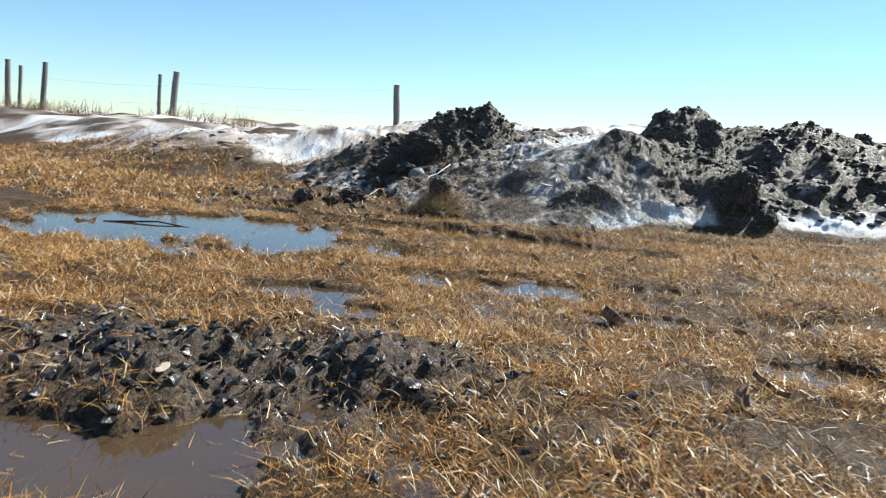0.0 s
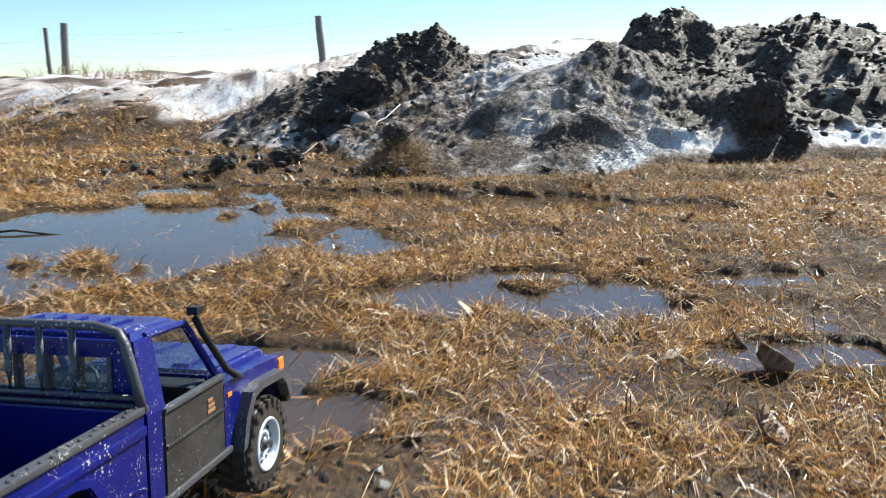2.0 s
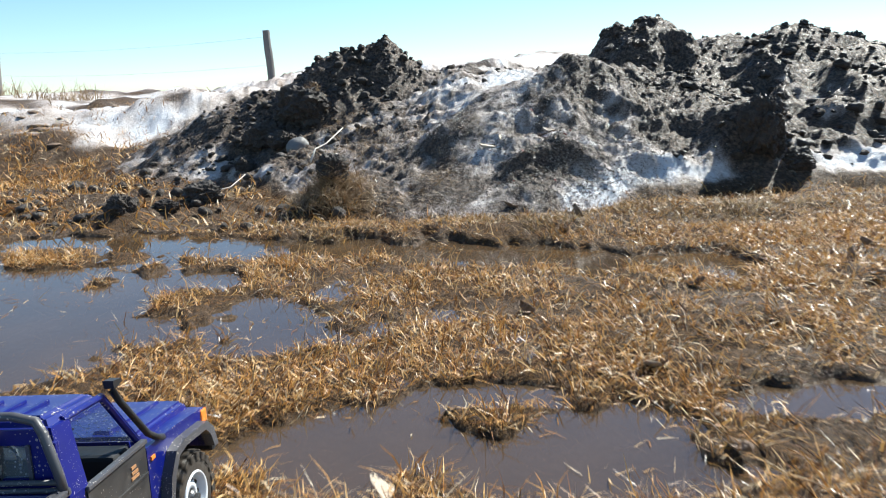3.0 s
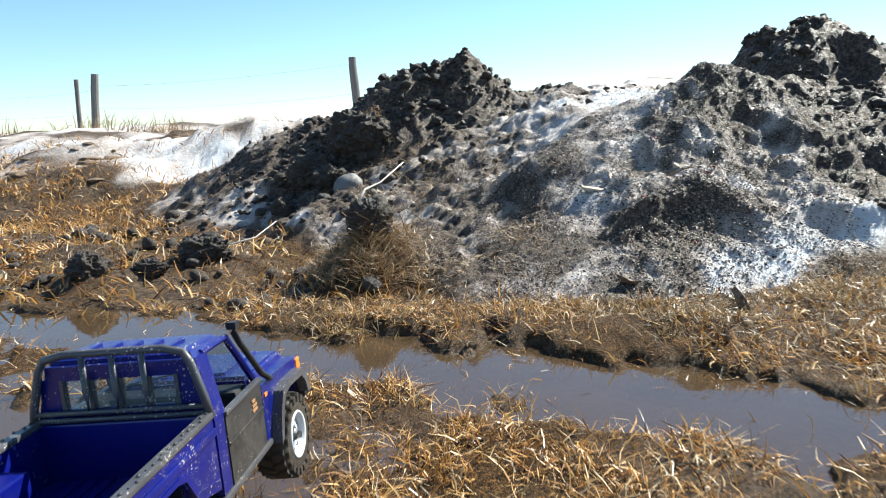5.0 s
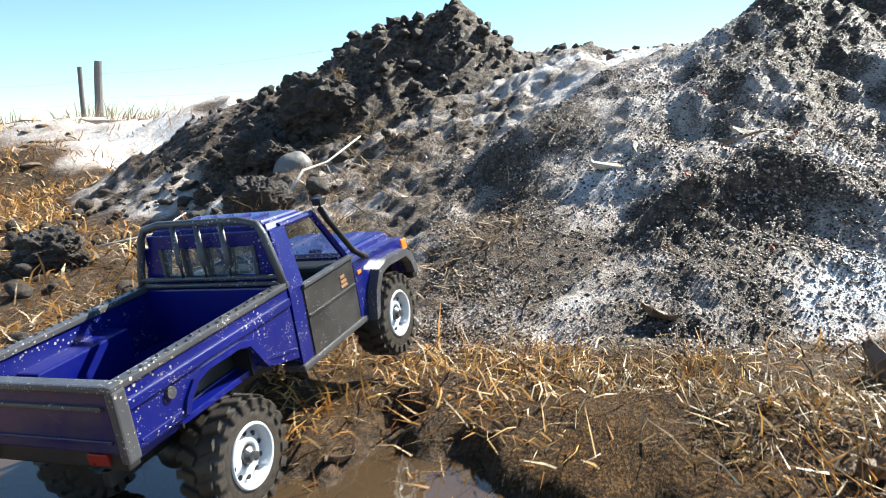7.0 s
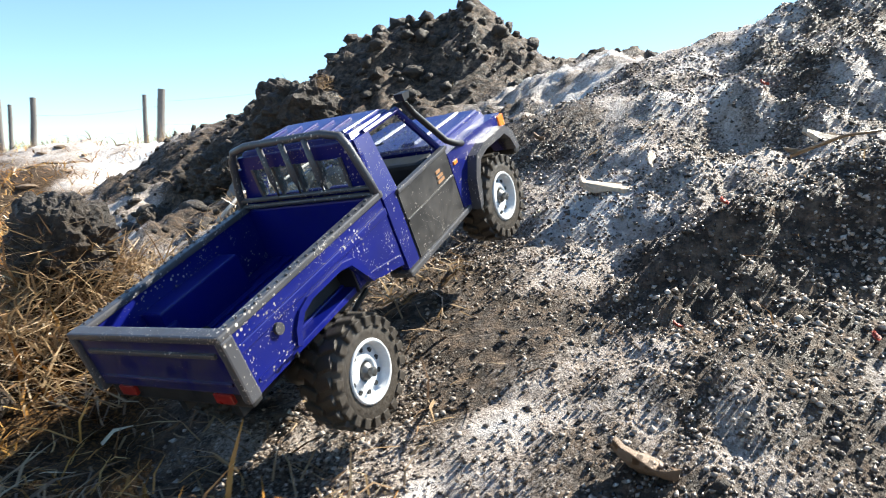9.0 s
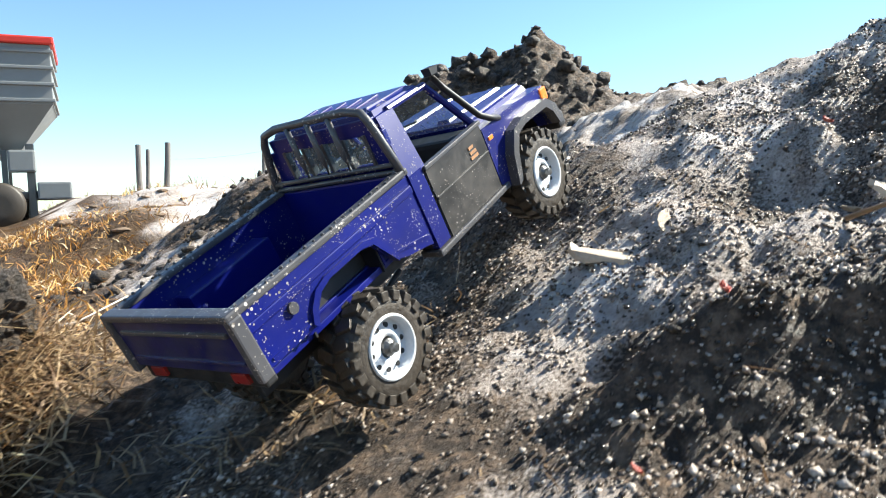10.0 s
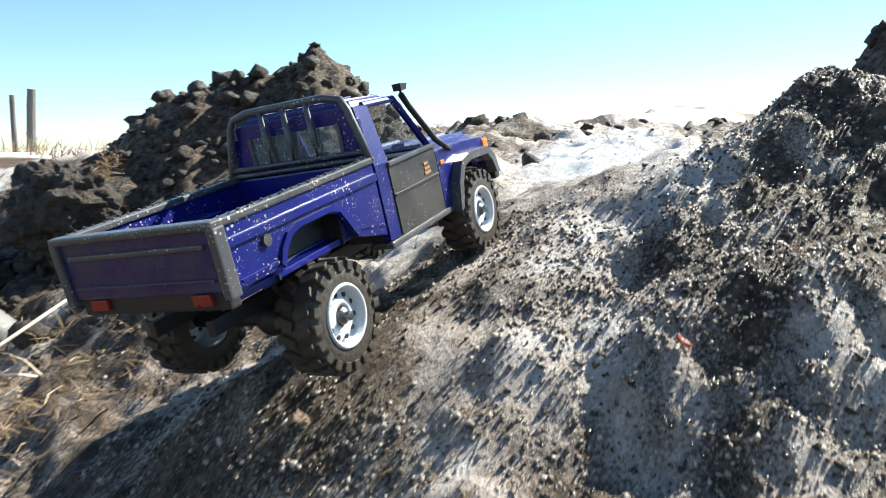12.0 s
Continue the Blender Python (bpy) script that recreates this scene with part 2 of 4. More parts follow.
def tube(bm, points, radius, sides=8, taper=None, upright=False):
    """A round bar along points; upright: for one that rises, to keep it from twisting."""
    rings = []
    for i, p in enumerate(points):
        p = Vector(p)
        way = (Vector(points[min(i + 1, len(points) - 1)]) - Vector(points[max(i - 1, 0)])).normalized()
        q = Vector((0, 0, 1)).rotation_difference(way) if upright else way.to_track_quat("Z", "Y")
        r = radius if taper is None else radius + (taper - radius) * i / (len(points) - 1)
        rings.append([bm.verts.new(p + q @ Vector((r * math.cos(k * math.tau / sides), r * math.sin(k * math.tau / sides), 0))) for k in range(sides)])
    for a, b in zip(rings, rings[1:]):
        for k in range(sides):
            bm.faces.new((a[k], a[(k + 1) % sides], b[(k + 1) % sides], b[k]))
    bm.faces.new(rings[0][::-1])
    bm.faces.new(rings[-1])
    return bm


def lathe(bm, profile, sides=32, caps=True):
    """Turns (radius, x) points about the x axis."""
    rings = [[bm.verts.new((x, r * math.cos(k * math.tau / sides), r * math.sin(k * math.tau / sides))) for k in range(sides)] for r, x in profile]
    for a, b in zip(rings, rings[1:]):
        for k in range(sides):
            bm.faces.new((a[k], a[(k + 1) % sides], b[(k + 1) % sides], b[k]))
    if caps:
        bm.faces.new(rings[0][::-1])
        bm.faces.new(rings[-1])
    return bm


# ---- the lie of the land ----
def lattice(ix, iy, seed):
    h = (ix.astype(np.int64) * 374761393 + iy.astype(np.int64) * 668265263 + seed * 974634777) & 0x7FFFFFFF
    h = ((h ^ (h >> 13)) * 1274126177) & 0x7FFFFFFF
    h = ((h ^ (h >> 15)) * 739982445 + seed * 40503) & 0x7FFFFFFF
    h = ((h ^ (h >> 12)) * 695872825) & 0x7FFFFFFF
    return ((h ^ (h >> 16)) & 0xFFFF) / 65535.0


def rough(x, y, size, seed=0, octaves=4, gain=0.5):
    """Noise of about -1 to 1, whose largest lumps are about size metres."""
    total, amp, norm = 0.0, 1.0, 0.0
    for o in range(octaves):
        u, v = x / size + 17.3 * o, y / size - 9.1 * o
        iu, iv = np.floor(u), np.floor(v)
        fu, fv = u - iu, v - iv
        fu, fv = fu * fu * (3 - 2 * fu), fv * fv * (3 - 2 * fv)
        a, b = lattice(iu, iv, seed + o), lattice(iu + 1, iv, seed + o)
        c, d = lattice(iu, iv + 1, seed + o), lattice(iu + 1, iv + 1, seed + o)
        total = total + amp * (2 * ((a * (1 - fu) + b * fu) * (1 - fv) + (c * (1 - fu) + d * fu) * fv) - 1)
        norm += amp
        amp *= gain
        size = size / 2.1
    return total / norm * 1.6


def cells(x, y, size, seed=0):
    """Distance to the nearest of scattered points, 0 to about 1: for crumbs and clods."""
    u, v = x / size, y / size
    iu, iv = np.floor(u), np.floor(v)
    best = np.full(np.shape(u), 9.0)
    for dx in (-1, 0, 1):
        for dy in (-1, 0, 1):
            px, py = iu + dx + lattice(iu + dx, iv + dy, seed), iv + dy + lattice(iu + dx, iv + dy, seed + 7)
            best = np.minimum(best, np.hypot(u - px, v - py))
    return best


def step(a, b, v):
    t = np.clip((v - a) / (b - a), 0, 1)
    return t * t * (3 - 2 * t)


def lump(x, y, cx, cy, amp, sx, sy=None, power=2):
    return amp * np.exp(-0.5 * (np.abs((x - cx) / sx) ** power + np.abs((y - cy) / (sy or sx)) ** power))


PUDDLES = [(-1.25, 3.62, 1.15, 0.72), (0.00, 2.74, 0.24, 0.15), (0.36, 2.62, 0.25, 0.17), (0.28, 2.88, 0.18, 0.09), (-0.52, 1.08, 0.30, 0.17), (0.86, 2.74, 0.17, 0.08), (0.60, 2.22, 0.26, 0.10),
           (-0.42, 2.34, 0.26, 0.10), (-0.22, 2.10, 0.16, 0.10), (0.95, 1.75, 0.16, 0.12), (1.15, 2.3, 0.2, 0.12)]
CHANNEL = [(-1.10, 4.70), (-0.55, 4.50), (-0.05, 4.28), (0.30, 4.10), (0.62, 3.93), (0.95, 3.74), (1.15, 3.66)]


def puddle(x, y):
    """1 in the middle of the water, 0 at the rim and below 0 outside."""
    best = np.full(np.shape(x), -3.0)
    for cx, cy, rx, ry in PUDDLES:
        best = np.maximum(best, 1 - np.hypot((x - cx) / rx, (y - cy) / ry))
    for (ax, ay), (bx, by) in zip(CHANNEL, CHANNEL[1:]):
        t = np.clip(((x - ax) * (bx - ax) + (y - ay) * (by - ay)) / ((bx - ax) ** 2 + (by - ay) ** 2), 0, 1)
        best = np.maximum(best, 1 - np.hypot(x - ax - t * (bx - ax), y - ay - t * (by - ay)) / 0.20)
    return best


def ragged(x, y):
    """The uneven rim of the water, with islands of turf."""
    return 0.42 * rough(x, y, 0.34, 3, 5, 0.6) + 0.44 * rough(x, y, 0.12, 33, 3, 0.6)


def toe(x):
    """Where the foot of the heap lies."""
    return np.interp(x, [-1.6, -1.09, -0.63, -0.2, 0.0, 0.27, 0.6, 0.85, 1.15, 1.4, 2.0, 6.0], [6.9, 6.2, 5.95, 5.3, 5.0, 4.70, 4.65, 4.60, 4.66, 4.68, 4.70, 4.6])


def reach(x):
    """How gently the heap rises from its foot."""
    return np.interp(x, [-0.6, 0.0, 0.27, 0.6, 0.85, 6.0], [1.6, 1.9, 1.85, 1.38, 1.05, 0.95])


def mud_patch(x, y):
    return np.exp(-0.5 * (((x + 0.42) / 0.38) ** 2 + ((y - 1.50) / 0.21) ** 2))


def on_pile(x, y):
    return step(0.0, 0.18, y - toe(x) + 0.16 * step(0.15, 0.35, x) * (1 - step(1.1, 1.4, x))) * step(-1.9, -1.2, x)


def snow_bank(x, y):
    """0 on the field, 1 on the bank of snow behind it."""
    edge = 6.7 + 0.95 * np.maximum(-2.5 - x, 0) + 0.25 * rough(x, y, 1.6, 31, 3)
    return step(0.0, 2.4, y - edge) * step(0.0, 1.6, -0.6 - x + np.maximum(y - 8.0, 0) * 1.0) * (1 - step(9.0, 40.0, x))


def height(x, y):
    x, y = np.asarray(x, float), np.asarray(y, float)
    near = 1 - step(12, 30, np.hypot(x, y - 4))
    p = puddle(x, y) + ragged(x, y)
    field = 0.022 + 0.022 * rough(x, y, 0.20, 5, 5, 0.65) * near + 0.02 * rough(x, y, 1.5, 6, 2) + 0.010 * near * (0.5 - np.minimum(cells(x, y, 0.05, 23), 1))
    field = field * (1 - 0.7 * step(-0.7, 0.1, p)) + 0.022 * 0.7 * step(-0.7, 0.1, p)
    wet = 0.016 * np.clip(1 - p * 3, 0, 1) - 0.040 * step(-0.05, 0.6, p)
    z = field - 0.022 + np.where(p > -1.2, np.minimum(wet, 0.014), 0.014)
    churn = np.clip(1.5 * mud_patch(x, y), 0, 1)
    z = z + churn * (0.022 + 0.055 * rough(x, y, 0.19, 8, 4, 0.6) + 0.040 * (0.45 - np.minimum(cells(x, y, 0.07, 18), 1)) + 0.015 * (0.45 - np.minimum(cells(x, y, 0.028, 19), 1)))
    # low bank of turf between the water and the heap
    z = z + 0.022 * np.exp(-0.5 * ((y - 4.33 - 0.12 * (x < 0.2)) / 0.11) ** 2) * step(-0.3, 0.2, x)
    # the heap of earth and old snow
    d = np.maximum(y - toe(x), 0)
    top = np.interp(x, [-2.0, -1.4, -0.8, 0.0, 0.6, 2.2, 2.7, 3.3, 4.5, 7.0, 9.0], [0.0, 0.25, 0.45, 0.62, 0.68, 0.70, 0.82, 0.84, 0.80, 0.7, 0.4])
    heap = top * (1 - np.exp(-d / reach(x))) * (1 - 0.5 * step(7.6, 9.5, y))
    heap = heap + lump(x, y, 1.38, 5.62, 0.21, 0.27) + lump(x, y, 0.43, 6.82, 0.225, 0.11, 0.17) + lump(x, y, 0.06, 6.80, 0.33, 0.25, 0.22) + lump(x, y, -0.5, 6.90, 0.19, 0.28, 0.22)
    heap = heap + lump(x, y, -0.98, 7.0, 0.18, 0.30, 0.25) + lump(x, y, 1.1, 6.85, 0.04, 0.45, 0.35) + lump(x, y, 2.65, 6.5, 0.15, 0.22, 0.25)
    heap = heap + lump(x, y, 2.07, 6.42, 0.32, 0.24, 0.25, 4) + lump(x, y, 1.72, 6.05, 0.09, 0.2)
    heap = heap + lump(x, y, 2.05, 5.05, 0.16, 0.14, 0.12) + lump(x, y, 0.60, 5.45, 0.08, 0.13, 0.12) - lump(x, y, 0.45, 5.35, 0.04, 0.16, 0.3)
    heap = heap + step(1.5, 1.9, x) * step(4.9, 5.4, y) * (1 - step(7.2, 7.8, y)) * (0.05 * rough(x, y, 0.42, 15, 3) + 0.05 * (0.5 - np.minimum(cells(x, y, 0.20, 16), 1)))
    heap = heap + lump(x, y, 2.95, 6.15, 0.14, 0.22, 0.18)
    side = step(0.10, 0.26, x - 0.62 - 0.38 * (y - 5.05)) * step(4.75, 4.95, y) * (1 - step(6.3, 6.8, y))
    heap = heap + side * (0.075 * (0.36 - np.minimum(np.abs(rough(x, y, 0.34, 88, 2)), 0.8)) + lump(x, y, 1.12, 5.02, 0.05, 0.20, 0.055) + lump(x, y, 0.86, 5.13, 0.03, 0.10, 0.05))
    m = on_pile(x, y) * (1 - step(9.0, 12.0, y))
    lumps = 0.036 * rough(x, y, 0.36, 11, 3) + 0.027 * rough(x, y, 0.12, 12, 4, 0.68)
    crags = step(0.25, 0.6, lump(x, y, 0.2, 6.8, 1, 0.40, 0.25) + lump(x, y, 2.07, 6.42, 1, 0.28, 0.28, 4))
    clods = crags * 0.045 * (0.6 - np.minimum(cells(x, y, 0.10, 37), 1)) + 0.022 * (0.55 - np.minimum(cells(x + 0.02 * rough(x, y, 0.05, 2), y, 0.085, 4), 1)) + 0.009 * (0.5 - np.minimum(cells(x, y, 0.030, 9), 1))
    track = np.exp(-0.5 * ((x - 0.62 - 0.38 * (y - 5.05)) / 0.16) ** 2) * step(4.5, 4.8, y) * (1 - step(6.0, 6.3, y))
    calm = 1 - 0.62 * track
    z = z * (1 - 0.6 * m) + heap + m * calm * (lumps * step(0.0, 0.4, d) + clods)
    # small mounds of turned sod in front of the heap
    for cx, cy, amp, s in ((0.0, 4.98, 0.13, 0.10), (-0.60, 5.28, 0.06, 0.13), (-0.92, 5.05, 0.07, 0.10), (-0.35, 5.75, 0.05, 0.15), (-1.15, 5.75, 0.04, 0.16)):
        z = z + lump(x, y, cx, cy, amp, s) * (1 + 0.35 * rough(x, y, 0.08, 14, 3))
    # snow bank and the land behind it
    bank = snow_bank(x, y)
    z = z + bank * (0.36 + 0.14 * rough(x, y, 1.3, 21, 5, 0.62) + 0.05 * rough(x, y, 0.35, 22, 4, 0.6) + 0.20 * step(9, 16, y) * (1 - 0.7 * step(18, 60, y))) * (1 - step(0.5, 2.5, x) * (1 - step(8, 10, y)))
    z = z + lump(x, y, -2.05, 7.8, 0.06, 0.2, 0.15) + lump(x, y, -3.0, 8.6, 0.08, 0.4, 0.3)
    return z


def spaced(spans):
    """Grid lines: (to, step) from one end to the other; a negative step grows by that share."""
    out = [spans[0]]
    for end, width in spans[1:]:
        if width > 0:
            count = max(1, round((end - out[-1]) / width))
            out += list(np.linspace(out[-1], end, count + 1)[1:])
    return np.array(out)


def growing(start, end, first, ratio):
    out, d = [start], first
    while abs(out[-1] - start) < abs(end - start):
        out.append(out[-1] + math.copysign(d, end - start))
        d *= ratio
    return out[1:]


gx = np.array(growing(-1.3, -600, 0.02, 1.045)[::-1] + list(spaced([-1.3, (-0.4, 0.016), (1.8, 0.0095), (2.6, 0.014)])) + growing(2.6, 600, 0.018, 1.06))
gy = np.array(growing(0.5, -600, 0.03, 1.12)[::-1] + list(spaced([0.5, (4.4, 0.015), (6.0, 0.0095), (7.1, 0.012)])) + growing(7.1, 900, 0.014, 1.04))
GX, GY = np.meshgrid(gx, gy)
GZ = height(GX, GY)
nx, ny = len(gx), len(gy)
idx = np.arange(nx * ny).reshape(ny, nx)
quads = np.stack([idx[:-1, :-1], idx[:-1, 1:], idx[1:, 1:], idx[1:, :-1]], -1).reshape(-1, 4)
ground = mesh_object("ground", np.stack([GX, GY, GZ], -1).reshape(-1, 3), quads, GROUND, True)
tagged(ground, "wet field of dead grass and mud rising to a dirty heap", "ground", kind="structure")


def zones(x, y, z):
    """Shares of old snow, thatch and grit on the ground."""
    m, bank = on_pile(x, y), snow_bank(x, y)
    n1, n2 = rough(x, y, 0.55, 41, 4), rough(x, y, 0.18, 42, 4, 0.65)
    d = y - toe(x)
    ice = 0.55 + 0.13 * n1 + 0.27 * n2 + 0.14 * rough(x, y, 0.07, 45, 3)
    ice = ice - 0.24 * step(1.45, 1.85, x) * step(0.18, 0.45, d) - 0.04 * step(1.40, 1.75, x)
    ice = ice + 0.40 * np.exp(-0.5 * ((d - 0.14) / 0.12) ** 2) * step(0.9, 1.15, x) + 0.16 * lump(x, y, 1.0, 6.5, 1, 0.5, 0.3)
    # old snow showing along the spine that leads up the slope
    spine = np.interp(y, [4.9, 5.15, 5.5, 6.0, 6.6], [0.72, 0.82, 1.0, 1.12, 1.2])
    ice = ice + 0.18 * np.exp(-0.5 * ((x - spine) / 0.15) ** 2) * step(4.95, 5.15, y)
    # first lump: mud, with cast shadow painted in as a lower snow share
    ice = ice - 0.14 * lump(x, y, 0.62, 4.90, 1, 0.24, 0.16) - 0.20 * lump(x, y, 0.36, 5.18, 1, 0.16, 0.2) + 0.20 * lump(x, y, -0.02, 6.1, 1, 0.12, 0.15)
    ice = ice - lump(x, y, 0.2, 6.75, 0.6, 0.42, 0.28) - lump(x, y, 2.06, 6.42, 0.7, 0.30, 0.34) - lump(x, y, -0.25, 6.45, 0.5, 0.28, 0.28) - lump(x, y, 2.05, 5.0, 0.6, 0.2, 0.22)
    ice = ice - lump(x, y, 1.10, 4.92, 0.34, 0.22, 0.10) + lump(x, y, 2.65, 6.55, 0.42, 0.16, 0.22) - lump(x, y, 0.0, 4.98, 0.6, 0.15, 0.14)
    ice = ice - lump(x, y, 0.35, 5.25, 0.14, 0.22, 0.20) - lump(x, y, 1.38, 5.62, 0.18, 0.2, 0.2)
    ice = ice * m
    snow = step(0.10, 0.45, bank) * (0.60 + 0.66 * rough(x, y, 0.9, 43, 5, 0.68)) - 0.45 * lump(x, y, -2.05, 7.75, 1, 0.16, 0.12) - 0.4 * lump(x, y, -1.6, 7.6, 1, 0.2, 0.15) - 0.25 * step(15.3, 16.0, y) * (1 - step(17, 18.5, y))
    ice = np.maximum(ice, snow)
    thatch = (1 - m) * (1 - bank) * (0.75 + 0.4 * rough(x, y, 0.3, 44, 4)) * (1 - np.clip(1.6 * mud_patch(x, y), 0, 0.97)) * step(-0.02, 0.01, z)
    thatch = np.maximum(thatch, 0.8 * bank * step(0.35, 0.7, rough(x, y, 0.9, 43, 5, 0.6) * -1))
    return np.clip(np.stack([ice, thatch, n2 * 0 + 0.5, np.ones_like(x)], -1), 0, 1)


attr = ground.data.attributes.new("zone", "FLOAT_COLOR", "POINT")
attr.data.foreach_set("color", zones(GX, GY, GZ).astype(np.float32).ravel())

water = mesh_object("water", [(-3.2, 0.4, 0), (2.2, 0.4, 0), (2.2, 4.75, 0), (-3.2, 5.2, 0)], [(0, 1, 2, 3)], WATER)
water.location.z = -0.003
tagged(water, "shallow brown meltwater lying in puddles between the grass", "water", kind="structure")


# ---- things ----
def height_at(x, y):
    return float(height(np.array([x]), np.array([y]))[0])


# fence behind the snow
def fence_post(x, y, top, thick, lean, toward):
    base = height_at(x, y) - 0.10
    tall = top - base - 0.10
    ob = thing("fence_post", "weathered grey round wooden fence post standing in snow", "fence post", "posts of the field fence", pose(x, y, base, 0, lean, toward))
    bm = bmesh.new()
    pts = [(0.004 * math.sin(0.8 * k + x), 0.004 * math.cos(0.6 * k + y), (tall + 0.10) * k / 8) for k in range(9)]
    tube(bm, pts, thick, 12, thick * 0.88, True)
    for v in bm.verts:
        v.co.x += 0.006 * noise.noise(Vector((v.co.x * 30 + x, v.co.y * 30, v.co.z * 3)))
    part("post", bm, WOOD, ob)
    return ob


POSTS = [(-10.60, 18.08, 1.77, 0.068, 1, 0), (-10.18, 17.84, 1.63, 0.046, 2, 40), (-9.51, 17.6, 1.73, 0.066, 4, 10), (-6.12, 15.91, 1.52, 0.042, 2, 0), (-5.77, 15.74, 1.59, 0.070, 5, 15), (-0.79, 12.32, 1.38, 0.056, -2, 0), (3.26, 10.12, 1.06, 0.042, 1, 0)]
for p in POSTS:
    fence_post(*p)
wire = thing("fence_wire", "thin sagging strand of rusty fence wire between posts", "wire")
bm = bmesh.new()
for zz in (0.40, 0.78):
    pts = []
    for (ax, ay), (bx, by) in (((-9.51, 17.6), (-5.77, 15.74)), ((-5.77, 15.74), (-0.79, 12.32))):
        for k in range(9):
            f = k / 8
            pts.append((ax + (bx - ax) * f, ay + (by - ay) * f, 0.60 + zz - 0.08 * f - 0.06 * 4 * f * (1 - f)))
    tube(bm, pts, 0.0010, 4)
part("strand", bm, STEEL, wire)


# grain wagon far off beside the field
def grain_wagon():
    gz = height_at(-15.0, 16.9)
    ob = thing("grain_wagon", "grey ribbed grain wagon with red top rail beyond the field", "farm wagon", at=pose(-15.55, 16.30, gz, 0, 0, 43))
    top, brk, low = 4.05 - gz, 2.72 - gz, 1.75 - gz
    bm = bmesh.new()
    box(bm, -3.2, 3.2, -1.25, 1.25, brk, top, 0.02)
    body = part("body", bm, WAGONGREY, ob)
    bm = bmesh.new()
    hull(bm, [(-2.45, -0.5, low), (2.45, -0.5, low), (2.45, 0.5, low), (-2.45, 0.5, low)], [(-3.18, -1.23, brk), (3.18, -1.23, brk), (3.18, 1.23, brk), (-3.18, 1.23, brk)])
    hopper = part("hopper", bm, WAGONGREY, ob)
    for k in range(4):
        z = brk + 0.05 + 0.36 * k
        bm = bmesh.new()
        box(bm, -3.25, 3.25, -1.30, 1.30, z, z + 0.08, 0.02)
        part("rib", bm, WAGONGREY, body)
    for k in range(5):
        x = -2.0 + 1.0 * k
        bm = bmesh.new()
        hull(bm, [(x - 0.05, -0.56, low), (x + 0.05, -0.56, low), (x + 0.05, -0.48, low), (x - 0.05, -0.48, low)], [(x - 0.05, -1.30, brk), (x + 0.05, -1.30, brk), (x + 0.05, -1.2, brk), (x - 0.05, -1.2, brk)])
        part("gusset", bm, WAGONGREY, hopper)
    bm = bmesh.new()
    box(bm, -3.28, 3.28, -1.33, 1.33, top - 0.02, top + 0.16, 0.04)
    part("top_rail", bm, WAGONRED, ob, "red top rail")
    bm = bmesh.new()
    box(bm, -3.0, 3.0, -0.5, 0.5, 0.62, 0.82, 0.03)
    for x in (-2.1, -0.7, 0.7, 2.1):
        for y in (-0.45, 0.45):
            box(bm, x - 0.06, x + 0.06, y - 0.06, y + 0.06, 0.75, low + 0.25)
    part("undercarriage", bm, STEEL, ob)
    for x in (-1.2, 1.2):
        bm = bmesh.new()
        hull(bm, [(x - 0.25, -0.25, 0.95), (x + 0.25, -0.25, 0.95), (x + 0.25, 0.25, 0.95), (x - 0.25, 0.25, 0.95)], [(x - 0.9, -0.52, low + 0.03), (x + 0.9, -0.52, low + 0.03), (x + 0.9, 0.52, low + 0.03), (x - 0.9, 0.52, low + 0.03)])
        part("chute", bm, WAGONGREY, ob)
    bm = bmesh.new()
    box(bm, 2.55, 2.72, -0.75, -0.60, 0.05, 1.9, 0.02)
    box(bm, 2.45, 2.82, -0.85, -0.50, 0.0, 0.06, 0.01)
    part("landing_leg", bm, STEEL, ob)
    bm = bmesh.new()
    box(bm, 2.2, 2.75, -0.95, -0.55, 1.25, 1.75, 0.05)
    part("gear_box", bm, WAGONGREY, ob)
    bm = bmesh.new()
    box(bm, 2.75, 3.45, -0.9, 0.9, 0.62, 1.02, 0.04)
    part("tool_box", bm, WAGONGREY, ob)
    for x in (-2.3, -1.1, 2.0):
        for s in (-1, 1):
            bm = bmesh.new()
            lathe(bm, [(0.2, -0.16), (0.46, -0.17), (0.52, -0.1), (0.52, 0.1), (0.46, 0.17), (0.2, 0.16)], 24)
            bmesh.ops.transform(bm, matrix=Matrix.Rotation(radians(90), 4, "Z"), verts=bm.verts)
            wheel = part("wheel", bm, RUBBER, ob, at=pose(x, s * 1.0, 0.5), smooth=True)
            bm = bmesh.new()
            lathe(bm, [(0.05, -0.12), (0.25, -0.13), (0.25, 0.13), (0.05, 0.12)], 20)
            bmesh.ops.transform(bm, matrix=Matrix.Rotation(radians(90), 4, "Z"), verts=bm.verts)
            part("wheel_disc", bm, WAGONGREY, wheel)
    return ob


grain_wagon()


# ---- the toy truck ----
SC = 1.08


def tp(name, bm, material, parent, label="", smooth=False, at=None):
    bmesh.ops.scale(bm, vec=(SC, SC, SC), verts=bm.verts)
    return part(name, bm, material, parent, label, smooth, at)


REAR, FRONT, TRACK = -0.164, 0.157, 0.083
HUB = {REAR: 0.055, FRONT: 0.0645}


def lug_mesh(x, y, z):
    bm = bmesh.new()
    box(bm, -x * SC, x * SC, -y * SC, y * SC, -0.005 * SC, z * SC, 0.0008 * SC)
    me = bpy.data.meshes.new("lug")
    bm.to_mesh(me)
    bm.free()
    me.materials.append(RUBBER)
    return me


LUGS = [lug_mesh(0.0080, 0.0042, 0.0030), lug_mesh(0.0032, 0.0040, 0.0040)]


